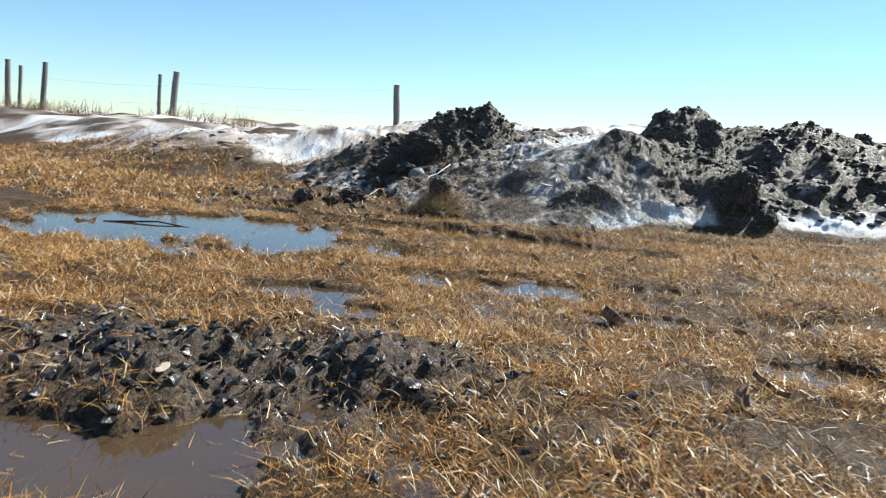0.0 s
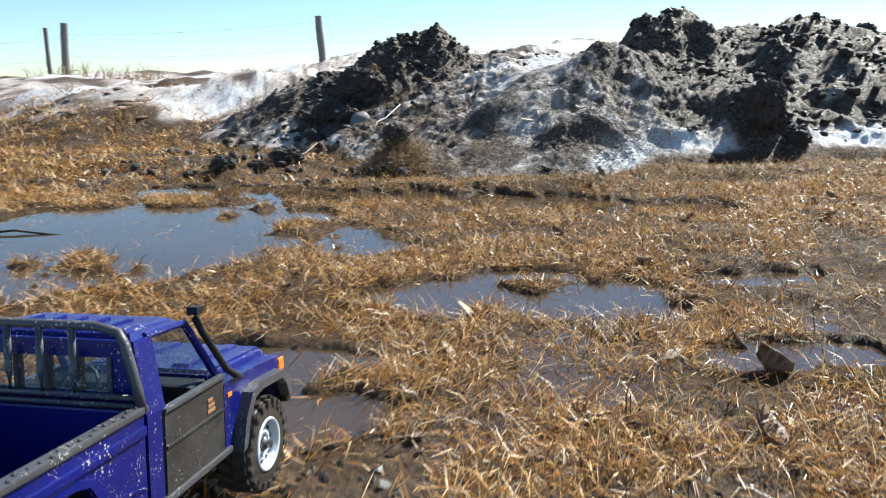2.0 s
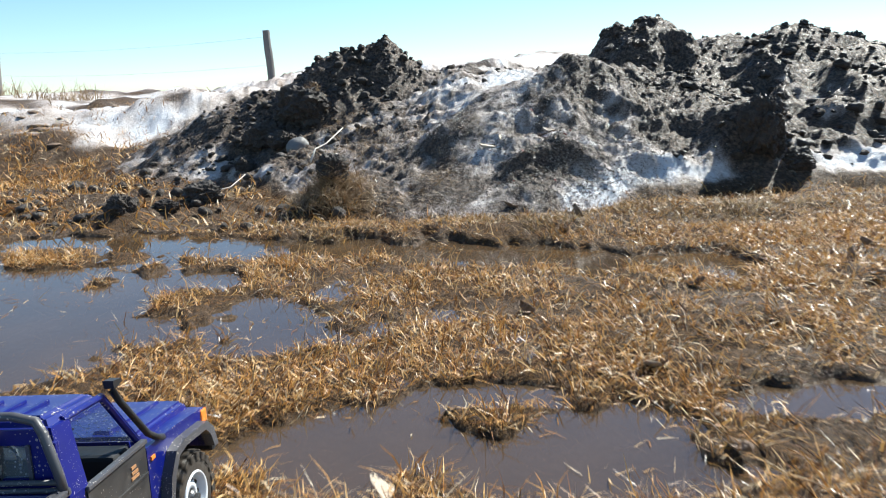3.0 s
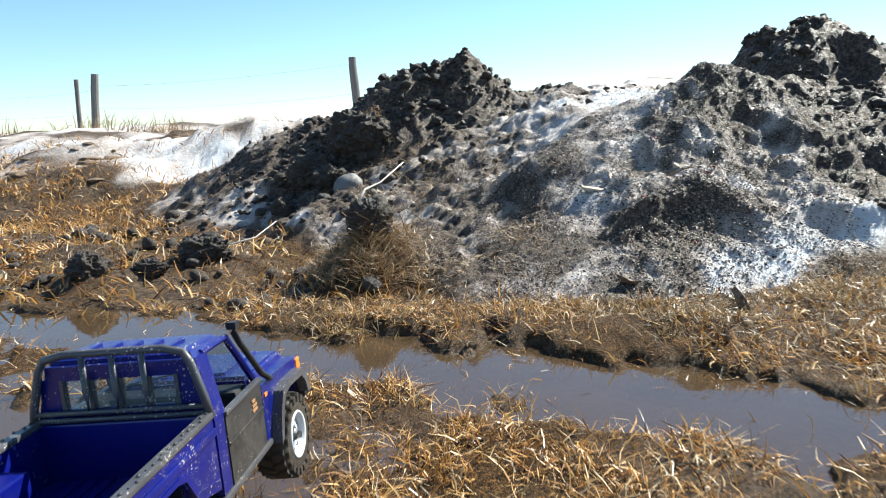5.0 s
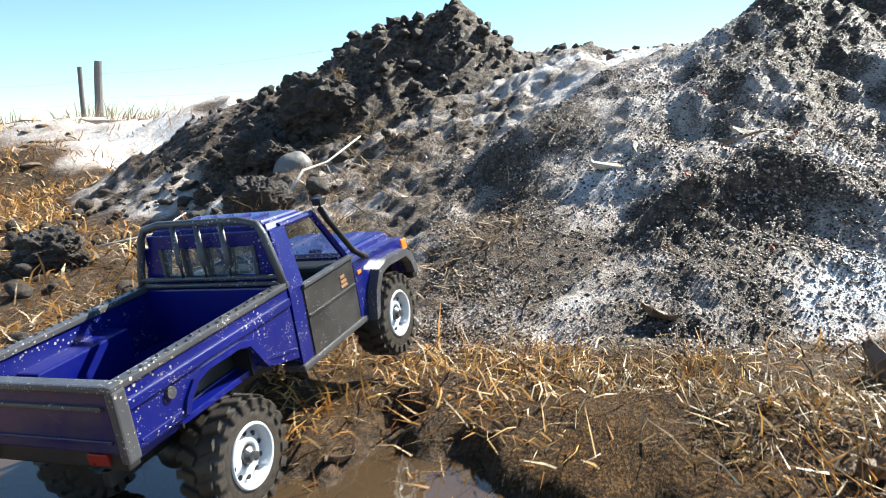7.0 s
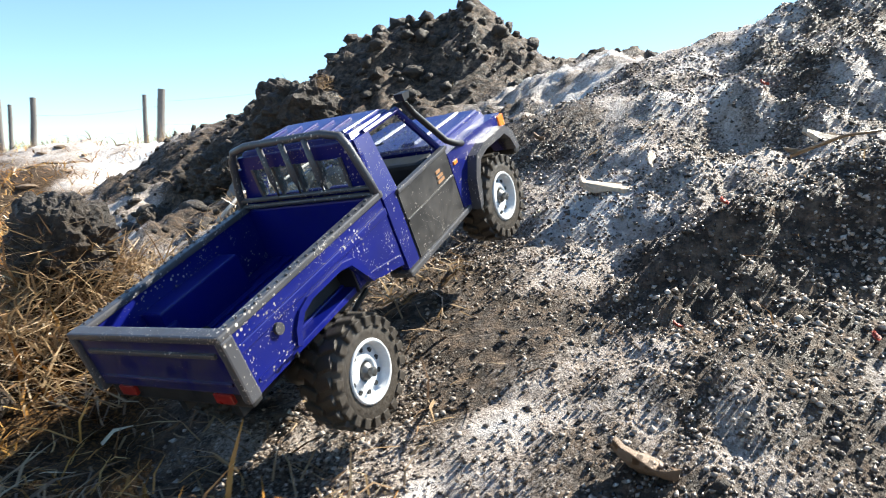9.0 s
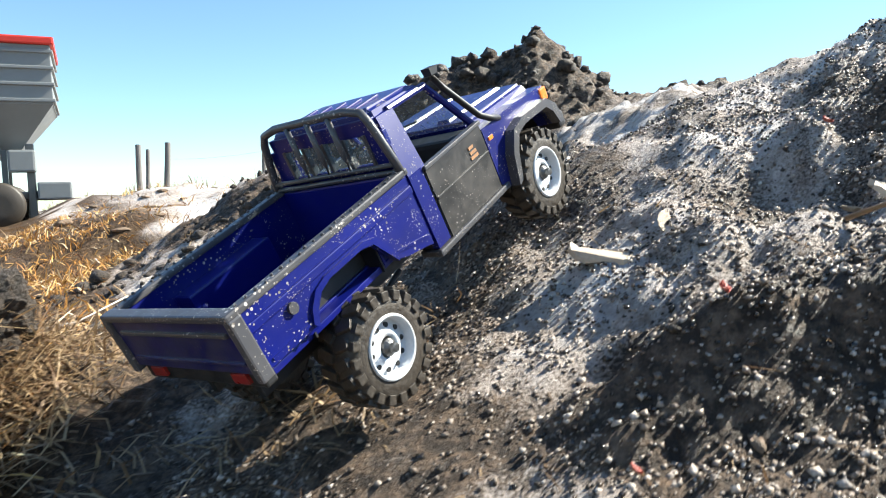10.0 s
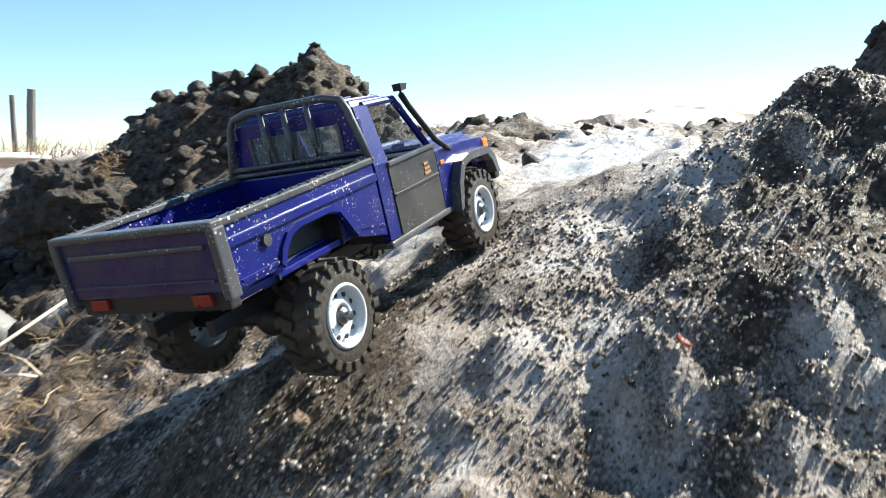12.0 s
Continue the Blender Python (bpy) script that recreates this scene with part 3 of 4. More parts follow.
def wp(name, bm, material, parent, label="", smooth=False, at=None):
    bmesh.ops.scale(bm, vec=(0.94, 0.94, 0.94), verts=bm.verts)
    return tp(name, bm, material, parent, label, smooth, at)


def wheel_parts(parent, side, y):
    """A lugged tyre on a white steel rim; turns about its own x axis."""
    hub = new("wheel")
    hub.empty_display_size = 0.03
    hub.parent = parent
    hub.matrix_basis = pose(side * TRACK * SC, y * SC, HUB[y] * SC)
    bm = bmesh.new()
    lathe(bm, [(0.030, -0.020), (0.044, -0.0215), (0.051, -0.017), (0.0525, 0.0), (0.051, 0.017), (0.044, 0.0215), (0.030, 0.020)], 40, False)
    wp("tyre", bm, RUBBER, hub, "black lugged rubber tyre caked with wet mud", smooth=True)
    for k in range(20):
        for s in (-1, 1):
            turn = Matrix.Rotation(radians(18 * k + (9 if s > 0 else 0)), 4, "X")
            for data, m in ((LUGS[0], Matrix.Translation((s * 0.0085 * SC, 0, 0.0498 * SC)) @ Matrix.Rotation(radians(22 * s), 4, "Z")), (LUGS[1], Matrix.Translation((s * 0.0185 * SC, 0, 0.0456 * SC)))):
                lug = new("lug", data)
                lug.parent = hub
                lug.matrix_basis = turn @ m
    bm = bmesh.new()
    o = side
    lathe(bm, [(0.0295, o * -0.019), (0.0315, o * 0.0205), (0.0300, o * 0.0225), (0.0275, o * 0.0205), (0.0265, o * 0.012), (0.0245, o * 0.0105), (0.0160, o * 0.0150), (0.0105, o * 0.0150), (0.0100, o * 0.012)], 32, False)
    wp("rim", bm, RIM, hub, "white steel rim", smooth=True)
    for k in range(10):
        bm = bmesh.new()
        tube(bm, [(o * 0.0118, 0, 0), (o * 0.0138, 0, 0)], 0.0026, 10)
        a = math.tau * k / 10
        wp("vent_hole", bm, BLACK, hub, at=pose(0, 0.0196 * SC * math.cos(a), 0.0196 * SC * math.sin(a)))
    bm = bmesh.new()
    lathe(bm, [(0.0102, o * 0.008), (0.0085, o * 0.0165), (0.0065, o * 0.0185), (0.0045, o * 0.0200), (0.0045, o * 0.0245), (0.0025, o * 0.0250)], 14)
    wp("hub_nut", bm, STEEL, hub, "dark hub and axle nut")
    return hub


def toy_truck():
    ob = thing("toy_truck", "blue radio-controlled toy pickup truck with black doors, splashed with mud", "toy truck")
    HW = 0.090

    def solid(name, *dims, material=BLUE, bevel=0.002, parent=None, label=""):
        bm = bmesh.new()
        box(bm, *dims, bevel)
        return tp(name, bm, material, parent or ob, label)

    # bed
    bed = solid("bed_floor", -0.080, 0.080, -0.262, -0.050, 0.108, 0.114, bevel=0.001, material=BEDBLUE)
    for k in range(9):
        x = -0.064 + 0.016 * k
        solid("floor_rib", x - 0.003, x + 0.003, -0.258, -0.056, 0.114, 0.1165, bevel=0.0008, parent=bed, material=BEDBLUE)
    arch = [(-0.2125, 0.1185), (-0.207, 0.130), (-0.196, 0.1405), (-0.182, 0.1445), (-0.138, 0.1445), (-0.124, 0.1405), (-0.110, 0.120), (-0.104, 0.111)]
    rear_side = [(-0.050, 0.170), (-0.274, 0.173), (-0.272, 0.119), *arch, (-0.088, 0.106), (-0.050, 0.096)]
    for s in (-1, 1):
        bm = bmesh.new()
        slab(bm, rear_side, s * (HW - 0.006), s * HW)
        bmesh.ops.bevel(bm, geom=[e for e in bm.edges if abs(abs(e.verts[0].co.x) - HW) < 1e-5 and abs(abs(e.verts[1].co.x) - HW) < 1e-5], offset=0.0015, segments=2, affect="EDGES")
        side = tp("bed_side", bm, BLUE, ob)
        bm = bmesh.new()
        box(bm, *(sorted((s * HW, s * (HW + 0.003)))), -0.270, -0.052, 0.1525, 0.1605, 0.0012)
        tp("crease", bm, BLUE, side)
        bm = bmesh.new()
        box(bm, *(sorted((s * (HW - 0.009), s * (HW + 0.0025)))), -0.273, -0.047, 0.170, 0.1765, 0.0018)
        tp("bed_rail", bm, TRIM, side, "grey bed rail beaded with water")
        bm = bmesh.new()
        lip = [(y + (0.0045 if y > REAR else -0.0045), z + 0.0045) for y, z in arch]
        slab(bm, arch + lip[::-1], s * (HW - 0.003), s * (HW + 0.0028))
        tp("wheel_flare", bm, BLUE, side)
        bm = bmesh.new()
        box(bm, *(sorted((s * 0.058, s * (HW - 0.005)))), -0.218, -0.112, 0.1485, 0.153, 0.002)
        box(bm, *(sorted((s * 0.058, s * 0.0612))), -0.218, -0.112, 0.110, 0.1515, 0.001)
        box(bm, *(sorted((s * 0.059, s * (HW - 0.006)))), -0.218, -0.2148, 0.113, 0.1515, 0.001)
        box(bm, *(sorted((s * 0.059, s * (HW - 0.006)))), -0.1152, -0.112, 0.113, 0.1515, 0.001)
        box(bm, *(sorted((s * 0.055, s * (HW - 0.005)))), -0.222, -0.205, 0.113, 0.140, 0.004)
        tp("wheel_box", bm, BEDBLUE, side)
        # black plates put in for the shaded hollow of the arch; no real part
        bm = bmesh.new()
        for dims in ((0.0615, 0.0638, -0.2140, -0.1160, 0.100, 0.1480), (0.0615, HW - 0.0065, -0.2144, -0.2122, 0.108, 0.1480), (0.0615, HW - 0.0065, -0.1178, -0.1156, 0.108, 0.1480), (0.0615, HW - 0.0065, -0.2144, -0.1156, 0.1455, 0.1482)):
            box(bm, *(sorted((s * dims[0], s * dims[1]))), *dims[2:], 0.0004)
        tp("arch_shade", bm, BLACK, side, "black plates standing for the shade inside the wheel arch")
        bm = bmesh.new()
        slab(bm, [(-0.262, 0.1235), (-0.262, 0.1262), (-0.217, 0.1262), (-0.214, 0.1235)], s * (HW - 0.001), s * (HW + 0.0012))
        tp("lower_crease", bm, BLUE, side)
        bm = bmesh.new()
        slab(bm, [(-0.100, 0.1165), (-0.100, 0.1192), (-0.054, 0.1092), (-0.054, 0.1065)], s * (HW - 0.001), s * (HW + 0.0012))
        tp("lower_crease", bm, BLUE, side)
        # little balls in the trim material for drops of water on the rail
        for k in range(22):
            bm = bmesh.new()
            bmesh.ops.create_icosphere(bm, subdivisions=1, radius=0.0014 + 0.0007 * ((k * 7) % 3) / 2)
            bmesh.ops.translate(bm, vec=(s * (HW - 0.003 + 0.004 * ((k * 5) % 4) / 3), -0.265 + 0.0098 * k, 0.1768), verts=bm.verts)
            tp("water_bead", bm, TRIM, side)
        bm = bmesh.new()
        tube(bm, [(s * HW, -0.226, 0.1460), (s * (HW + 0.003), -0.226, 0.1460)], 0.0050, 14)
        tp("fuel_cap", bm, TRIM, side)
    solid("bed_front_wall", -0.088, 0.088, -0.053, -0.047, 0.10, 0.172, material=BEDBLUE)
    gate = solid("tailgate", -0.089, 0.089, -0.277, -0.270, 0.121, 0.172, bevel=0.002, material=GATEBLUE, label="dark blue tailgate dulled by a film of mud")
    solid("gate_rail", -0.093, 0.093, -0.281, -0.268, 0.1705, 0.177, material=TRIM, parent=gate, label="grey tailgate rail")
    solid("gate_bar", -0.078, 0.078, -0.2795, -0.276, 0.156, 0.160, material=TRIM, parent=gate, bevel=0.001)
    solid("gate_crease", -0.080, 0.080, -0.279, -0.276, 0.130, 0.133, parent=gate, bevel=0.001, material=GATEBLUE)
    for s in (-1, 1):
        a, b = sorted((s * 0.086, s * 0.094))
        solid("gate_post", a, b, -0.281, -0.268, 0.116, 0.172, material=TRIM, parent=gate)
    valance = solid("rear_valance", -0.084, 0.084, -0.274, -0.262, 0.106, 0.123, material=BLACK)
    for s in (-1, 1):
        a, b = sorted((s * 0.049, s * 0.069))
        solid("tail_lamp", a, b, -0.2775, -0.273, 0.111, 0.1205, material=REDLENS, parent=valance, bevel=0.001, label="small red tail lamp")
    # cab
    for s in (-1, 1):
        bm = bmesh.new()
        slab(bm, [(-0.047, 0.088), (-0.047, 0.166), (-0.026, 0.166), (-0.026, 0.088)], s * (HW - 0.008), s * HW)
        corner = tp("cab_corner", bm, BLUE, ob)
        bm = bmesh.new()
        hull(bm, [(s * (HW - 0.010), -0.047, 0.164), (s * HW, -0.047, 0.164), (s * HW, -0.020, 0.164), (s * (HW - 0.010), -0.020, 0.164)],
             [(s * 0.066, -0.040, 0.228), (s * 0.076, -0.040, 0.226), (s * 0.076, -0.014, 0.225), (s * 0.066, -0.014, 0.227)])
        tp("rear_pillar", bm, BLUE, corner)
        door = bmesh.new()
        slab(door, [(-0.024, 0.086), (-0.024, 0.163), (0.083, 0.161), (0.083, 0.086)], s * (HW - 0.007), s * (HW + 0.0005))
        bmesh.ops.bevel(door, geom=door.edges[:], offset=0.0015, segments=2, affect="EDGES")
        door = tp("door", door, DOORBLACK, ob, "scuffed black door")
        bm = bmesh.new()
        box(bm, *(sorted((s * (HW - 0.004), s * (HW + 0.003)))), -0.024, 0.083, 0.1605, 0.165, 0.001)
        tp("door_rail", bm, TRIM, door, "grey strip along the door top")
        bm = bmesh.new()
        box(bm, *(sorted((s * HW, s * (HW + 0.002)))), -0.022, 0.081, 0.128, 0.131, 0.0006)
        tp("door_crease", bm, DOORBLACK, door)
        bm = bmesh.new()
        for k, (dy, dz, w, h) in enumerate(((0.050, 0.140, 0.012, 0.003), (0.049, 0.135, 0.014, 0.003), (0.050, 0.1455, 0.009, 0.003))):
            box(bm, *(sorted((s * (HW + 0.0005), s * (HW + 0.0015)))), dy, dy + w, dz, dz + h)
        tp("decal", bm, DECAL, door, "tan emblem in plain bars")
        bm = bmesh.new()
        tube(bm, [(s * (HW - 0.006), 0.083, 0.160), (s * 0.072, 0.044, 0.224)], 0.0040, 8)
        tube(bm, [(s * 0.073, -0.020, 0.2255), (s * 0.072, 0.046, 0.2235)], 0.0036, 8)
        tp("front_pillar", bm, BLUE, ob)
        bm = bmesh.new()
        box(bm, *(sorted((s * 0.066, s * (HW + 0.003)))), -0.050, 0.095, 0.080, 0.087, 0.002)
        tp("side_step", bm, TRIM, ob, "grey side step")
    bm = bmesh.new()
    hull(bm, [(-0.076, -0.046, 0.223), (0.076, -0.046, 0.223), (0.075, 0.048, 0.220), (-0.075, 0.048, 0.220)], [(-0.068, -0.038, 0.2355), (0.068, -0.038, 0.2355), (0.066, 0.036, 0.231), (-0.066, 0.036, 0.231)])
    bmesh.ops.bevel(bm, geom=bm.edges[:], offset=0.004, segments=3, affect="EDGES")
    roof = tp("roof", bm, BLUE, ob, smooth=False)
    for k in range(5):
        x = -0.044 + 0.022 * k
        solid("roof_rib", x - 0.003, x + 0.003, -0.032, 0.006, 0.2325, 0.2362, parent=roof, bevel=0.001)
    # back of the cab: wall with a four-light window, and a tubular guard in front of it
    wall = bmesh.new()
    for dims in ((-0.082, 0.082, 0.166, 0.184), (-0.074, 0.074, 0.213, 0.228), (-0.082, -0.058, 0.182, 0.215), (0.058, 0.082, 0.182, 0.215)):
        x0, x1, z0, z1 = dims
        box(wall, x0, x1, -0.046, -0.040, z0, z1, 0.001)
    wall = tp("cab_back", wall, BLUE, ob)
    for k in range(5):
        x = -0.058 + 0.029 * k
        solid("window_bar", x - 0.002, x + 0.002, -0.048, -0.040, 0.183, 0.214, material=TRIM, parent=wall, bevel=0.0006)
    for k in range(4):
        x = -0.056 + 0.029 * k
        solid("pane", x, x + 0.025, -0.0445, -0.0435, 0.184, 0.213, material=GLASS, parent=wall, bevel=0)
    bm = bmesh.new()
    tube(bm, [(-0.089, -0.052, 0.172), (-0.086, -0.052, 0.190), (-0.076, -0.051, 0.226), (-0.070, -0.050, 0.236), (-0.05, -0.050, 0.2405), (0.05, -0.050, 0.2405), (0.070, -0.050, 0.236), (0.076, -0.051, 0.226), (0.086, -0.052, 0.190), (0.089, -0.052, 0.172)], 0.0042, 8)
    guard = tp("cab_guard", bm, TRIM, ob, "grey tubular guard behind the cab", smooth=True)
    for k in range(3):
        x = -0.030 + 0.030 * k
        bm = bmesh.new()
        tube(bm, [(x, -0.053, 0.180), (x, -0.054, 0.200), (x, -0.053, 0.239)], 0.0030, 8)
        tp("upright", bm, TRIM, guard, smooth=True)
    for z in (0.176, 0.183):
        bm = bmesh.new()
        tube(bm, [(-0.086, -0.053, z), (0.086, -0.053, z)], 0.0026, 8)
        tp("crossbar", bm, TRIM, guard, smooth=True)
    # cabin
    solid("dashboard", -0.074, 0.074, 0.050, 0.082, 0.130, 0.160, material=INNER, bevel=0.005)
    solid("cabin_floor", -0.080, 0.080, -0.045, 0.083, 0.086, 0.100, material=INNER)
    for s in (-1, 1):
        a, b = sorted((s * 0.014, s * 0.064))
        seat = solid("seat", a, b, -0.030, 0.020, 0.100, 0.122, material=INNER, bevel=0.006)
        solid("seat_back", a, b, -0.038, -0.026, 0.118, 0.178, material=INNER, bevel=0.005, parent=seat)
    bm = bmesh.new()
    pts = [(0.020 * math.cos(math.tau * k / 16) - 0.036, 0.040 + 0.006 * math.sin(math.tau * k / 16), 0.158 + 0.019 * math.sin(math.tau * k / 16)) for k in range(17)]
    tube(bm, pts, 0.0022, 6)
    tp("steering_wheel", bm, BLACK, ob)
    bm = bmesh.new()
    hull(bm, [(-0.078, 0.083, 0.162), (0.078, 0.083, 0.162), (0.078, 0.085, 0.162), (-0.078, 0.085, 0.162)], [(-0.066, 0.045, 0.222), (0.066, 0.045, 0.222), (0.066, 0.047, 0.222), (-0.066, 0.047, 0.222)])
    tp("windscreen", bm, GLASS, ob, "dusty clear windscreen")
    bm = bmesh.new()
    tube(bm, [(-0.060, 0.088, 0.166), (0.02, 0.075, 0.180)], 0.0012, 6)
    tp("wiper", bm, BLACK, ob)
    # bonnet and front
    bm = bmesh.new()
    hull(bm, [(-0.080, 0.084, 0.140), (0.080, 0.084, 0.140), (0.076, 0.228, 0.134), (-0.076, 0.228, 0.134)], [(-0.074, 0.086, 0.165), (0.074, 0.086, 0.165), (0.068, 0.222, 0.157), (-0.068, 0.222, 0.157)])
    bmesh.ops.bevel(bm, geom=bm.edges[:], offset=0.004, segments=3, affect="EDGES")
    bonnet = tp("bonnet", bm, BLUE, ob)
    for x in (-0.035, 0.035):
        bm = bmesh.new()
        hull(bm, [(x - 0.010, 0.095, 0.163), (x + 0.010, 0.095, 0.163), (x + 0.008, 0.215, 0.156), (x - 0.008, 0.215, 0.156)], [(x - 0.008, 0.10, 0.1675), (x + 0.008, 0.10, 0.1675), (x + 0.006, 0.21, 0.1605), (x - 0.006, 0.21, 0.1605)])
        tp("bonnet_crease", bm, BLUE, bonnet)
    mouth = [(0.222, 0.098), (0.214, 0.116), (0.202, 0.1265), (0.150, 0.1295), (0.131, 0.1255), (0.118, 0.108), (0.108, 0.080)]
    wing = [(0.084, 0.088), (0.084, 0.154), (0.160, 0.152), (0.226, 0.146), (0.230, 0.100), *mouth, (0.096, 0.080)]
    for s in (-1, 1):
        bm = bmesh.new()
        slab(bm, wing, s * 0.070, s * HW)
        fender = tp("front_wing", bm, BLUE, ob)
        bm = bmesh.new()
        outer = [(0.233, 0.096), (0.224, 0.122), (0.207, 0.1355), (0.148, 0.1385), (0.124, 0.1335), (0.108, 0.111), (0.099, 0.078)]
        slab(bm, mouth + outer[::-1], s * (HW - 0.006), s * (HW + 0.012))
        tp("flare", bm, TRIM, fender, "grey wheel-arch flare")
        bm = bmesh.new()
        box(bm, *(sorted((s * 0.078, s * (HW + 0.002)))), 0.216, 0.231, 0.128, 0.144, 0.002)
        tp("marker_lamp", bm, AMBER, fender, "amber corner lamp")
        bm = bmesh.new()
        box(bm, *(sorted((s * HW, s * (HW + 0.0015)))), 0.090, 0.098, 0.138, 0.142)
        tp("side_repeater", bm, AMBER, fender)
        bm = bmesh.new()
        tube(bm, [(s * 0.060, 0.229, 0.128), (s * 0.060, 0.233, 0.128)], 0.012, 16)
        tp("headlamp", bm, GLASS, ob)
    solid("grille", -0.072, 0.072, 0.226, 0.232, 0.108, 0.140, material=BLACK)
    solid("front_bumper", -0.094, 0.094, 0.232, 0.248, 0.086, 0.106, material=BLACK, bevel=0.004)
    bm = bmesh.new()
    tube(bm, [(0.088, 0.124, 0.150), (0.092, 0.104, 0.158), (0.090, 0.090, 0.168), (0.081, 0.062, 0.212), (0.079, 0.054, 0.226), (0.079, 0.054, 0.231)], 0.0036, 10)
    snorkel = tp("snorkel", bm, BLACK, ob, "black air-intake snorkel", smooth=True)
    bm = bmesh.new()
    hull(bm, [(0.074, 0.049, 0.230), (0.084, 0.049, 0.230), (0.084, 0.059, 0.230), (0.074, 0.059, 0.230)], [(0.0735, 0.048, 0.238), (0.0845, 0.048, 0.238), (0.0845, 0.063, 0.2365), (0.0735, 0.063, 0.2365)])
    tp("snorkel_head", bm, BLACK, snorkel)
    # running gear
    for s in (-1, 1):
        a, b = sorted((s * 0.030, s * 0.038))
        solid("frame_rail", a, b, -0.255, 0.235, 0.076, 0.090, material=BLACK, bevel=0.001)
        for y in (REAR, FRONT):
            bm = bmesh.new()
            tube(bm, [(s * 0.045, y - 0.03 * (1 if y < 0 else -1), 0.118), (s * 0.050, y, 0.062)], 0.0055, 8)
            tp("damper", bm, BLACK, ob, smooth=True)
            bm = bmesh.new()
            tube(bm, [(s * 0.032, y + 0.11 * (1 if y < 0 else -1), 0.070), (s * 0.040, y, 0.052)], 0.003, 8)
            tp("link_arm", bm, STEEL, ob, smooth=True)
    for y in (REAR, FRONT):
        bm = bmesh.new()
        tube(bm, [(-0.080, y, HUB[y]), (0.080, y, HUB[y])], 0.0075, 10)
        bmesh.ops.create_uvsphere(bm, u_segments=14, v_segments=8, radius=0.017, matrix=Matrix.Translation((0.018, y, HUB[y])))
        tp("axle", bm, BLACK, ob, smooth=True)
    solid("gearbox", -0.022, 0.022, -0.03, 0.05, 0.072, 0.098, material=BLACK, bevel=0.004)
    bm = bmesh.new()
    tube(bm, [(0.0, -0.03, 0.085), (0.015, REAR, HUB[REAR])], 0.004, 8)
    tube(bm, [(0.0, 0.05, 0.085), (0.015, FRONT, HUB[FRONT])], 0.004, 8)
    tp("drive_shaft", bm, STEEL, ob)
    wheels = [wheel_parts(ob, s, y) for y in (REAR, FRONT) for s in (-1, 1)]
    return ob, wheels


truck, truck_wheels = toy_truck()


# ---- loose earth, grass and litter ----
rng = np.random.default_rng(7)


def turn_matrices(n):
    """Random turns."""
    q = rng.normal(size=(n, 4))
    q /= np.linalg.norm(q, axis=1)[:, None]
    w, x, y, z = q.T
    return np.stack([1 - 2 * (y * y + z * z), 2 * (x * y - z * w), 2 * (x * z + y * w), 2 * (x * y + z * w), 1 - 2 * (x * x + z * z), 2 * (y * z - x * w), 2 * (x * z - y * w), 2 * (y * z + x * w), 1 - 2 * (x * x + y * y)], -1).reshape(n, 3, 3)


def ball(subdivisions):
    """Corners and triangles of a round lump; 0 gives the plainest, of eight faces."""
    if subdivisions == 0:
        return (np.array([(1, 0, 0), (-1, 0, 0), (0, 1, 0), (0, -1, 0), (0, 0, 1), (0, 0, -1)], float),
                np.array([(0, 2, 4), (2, 1, 4), (1, 3, 4), (3, 0, 4), (2, 0, 5), (1, 2, 5), (3, 1, 5), (0, 3, 5)]))
    bm = bmesh.new()
    bmesh.ops.create_icosphere(bm, subdivisions=subdivisions, radius=1.0)
    v = np.array([p.co[:] for p in bm.verts])
    f = np.array([[q.index for q in p.verts] for p in bm.faces])
    bm.free()
    return v, f


def strew(name, x, y, size, material, label, subdivisions=1, jag=0.25, flat=0.75, sink=0.25, smooth=True):
    """Lumps of the given sizes lying on the ground, one mesh."""
    v, f = ball(subdivisions)
    n = len(x)
    shape = v[None] * (1 + jag * rng.normal(size=(n, len(v), 1)).clip(-2, 2))
    shape = np.einsum("nij,nvj->nvi", turn_matrices(n), shape * rng.uniform(0.65, 1.2, (n, 1, 3)))
    shape[:, :, 2] *= flat
    shape *= np.asarray(size)[:, None, None]
    z = height(x, y) + np.asarray(size) * (flat - sink) * 0.7
    verts = shape + np.stack([x, y, z], -1)[:, None]
    faces = f[None] + (np.arange(n) * len(v))[:, None, None]
    ob = mesh_object(name, verts.reshape(-1, 3), faces.reshape(-1, 3), material, smooth)
    return tagged(ob, label, kind="stuff")


def scatter(n, x0, x1, y0, y1, keep):
    """Points strewn over a stretch of the plan where keep(x, y) lets them."""
    x, y = rng.uniform(x0, x1, n), rng.uniform(y0, y1, n)
    ok = rng.random(n) < keep(x, y)
    return x[ok], y[ok]


def bare(x, y):
    """Less where old snow shows."""
    return np.clip(1.35 - 1.6 * zones(x, y, 0 * x)[:, 0], 0.12, 1)


def earthy(x, y):
    return bare(x, y) * on_pile(x, y) * np.clip(0.45 + 0.9 * rough(x, y, 0.35, 51, 3), 0.03, 1)


x, y = scatter(56000, 0.2, 1.9, 4.6, 6.2, lambda x, y: earthy(x, y))
strew("mud_crumbs", x, y, 0.0012 + 0.0040 * rng.random(len(x)) ** 3.0, CRUMB, "wet black crumbs of mud strewn over the slope", 0, 0.30, 0.75, 0.7, True)
x, y = scatter(7000, -1.2, 3.2, 4.6, 7.0, lambda x, y: earthy(x, y) * (1 - 0.5 * step(1.5, 1.8, x)))
strew("earth_crumbs", x, y, 0.0030 + (0.003 + 0.013 * step(0.35, 0.9, np.hypot((x - 0.85) / 1.2, y - 5.2))) * rng.random(len(x)) ** 3, CLOD, "crumbled dark earth on the heap", 1, 0.28, 0.8, 0.5)
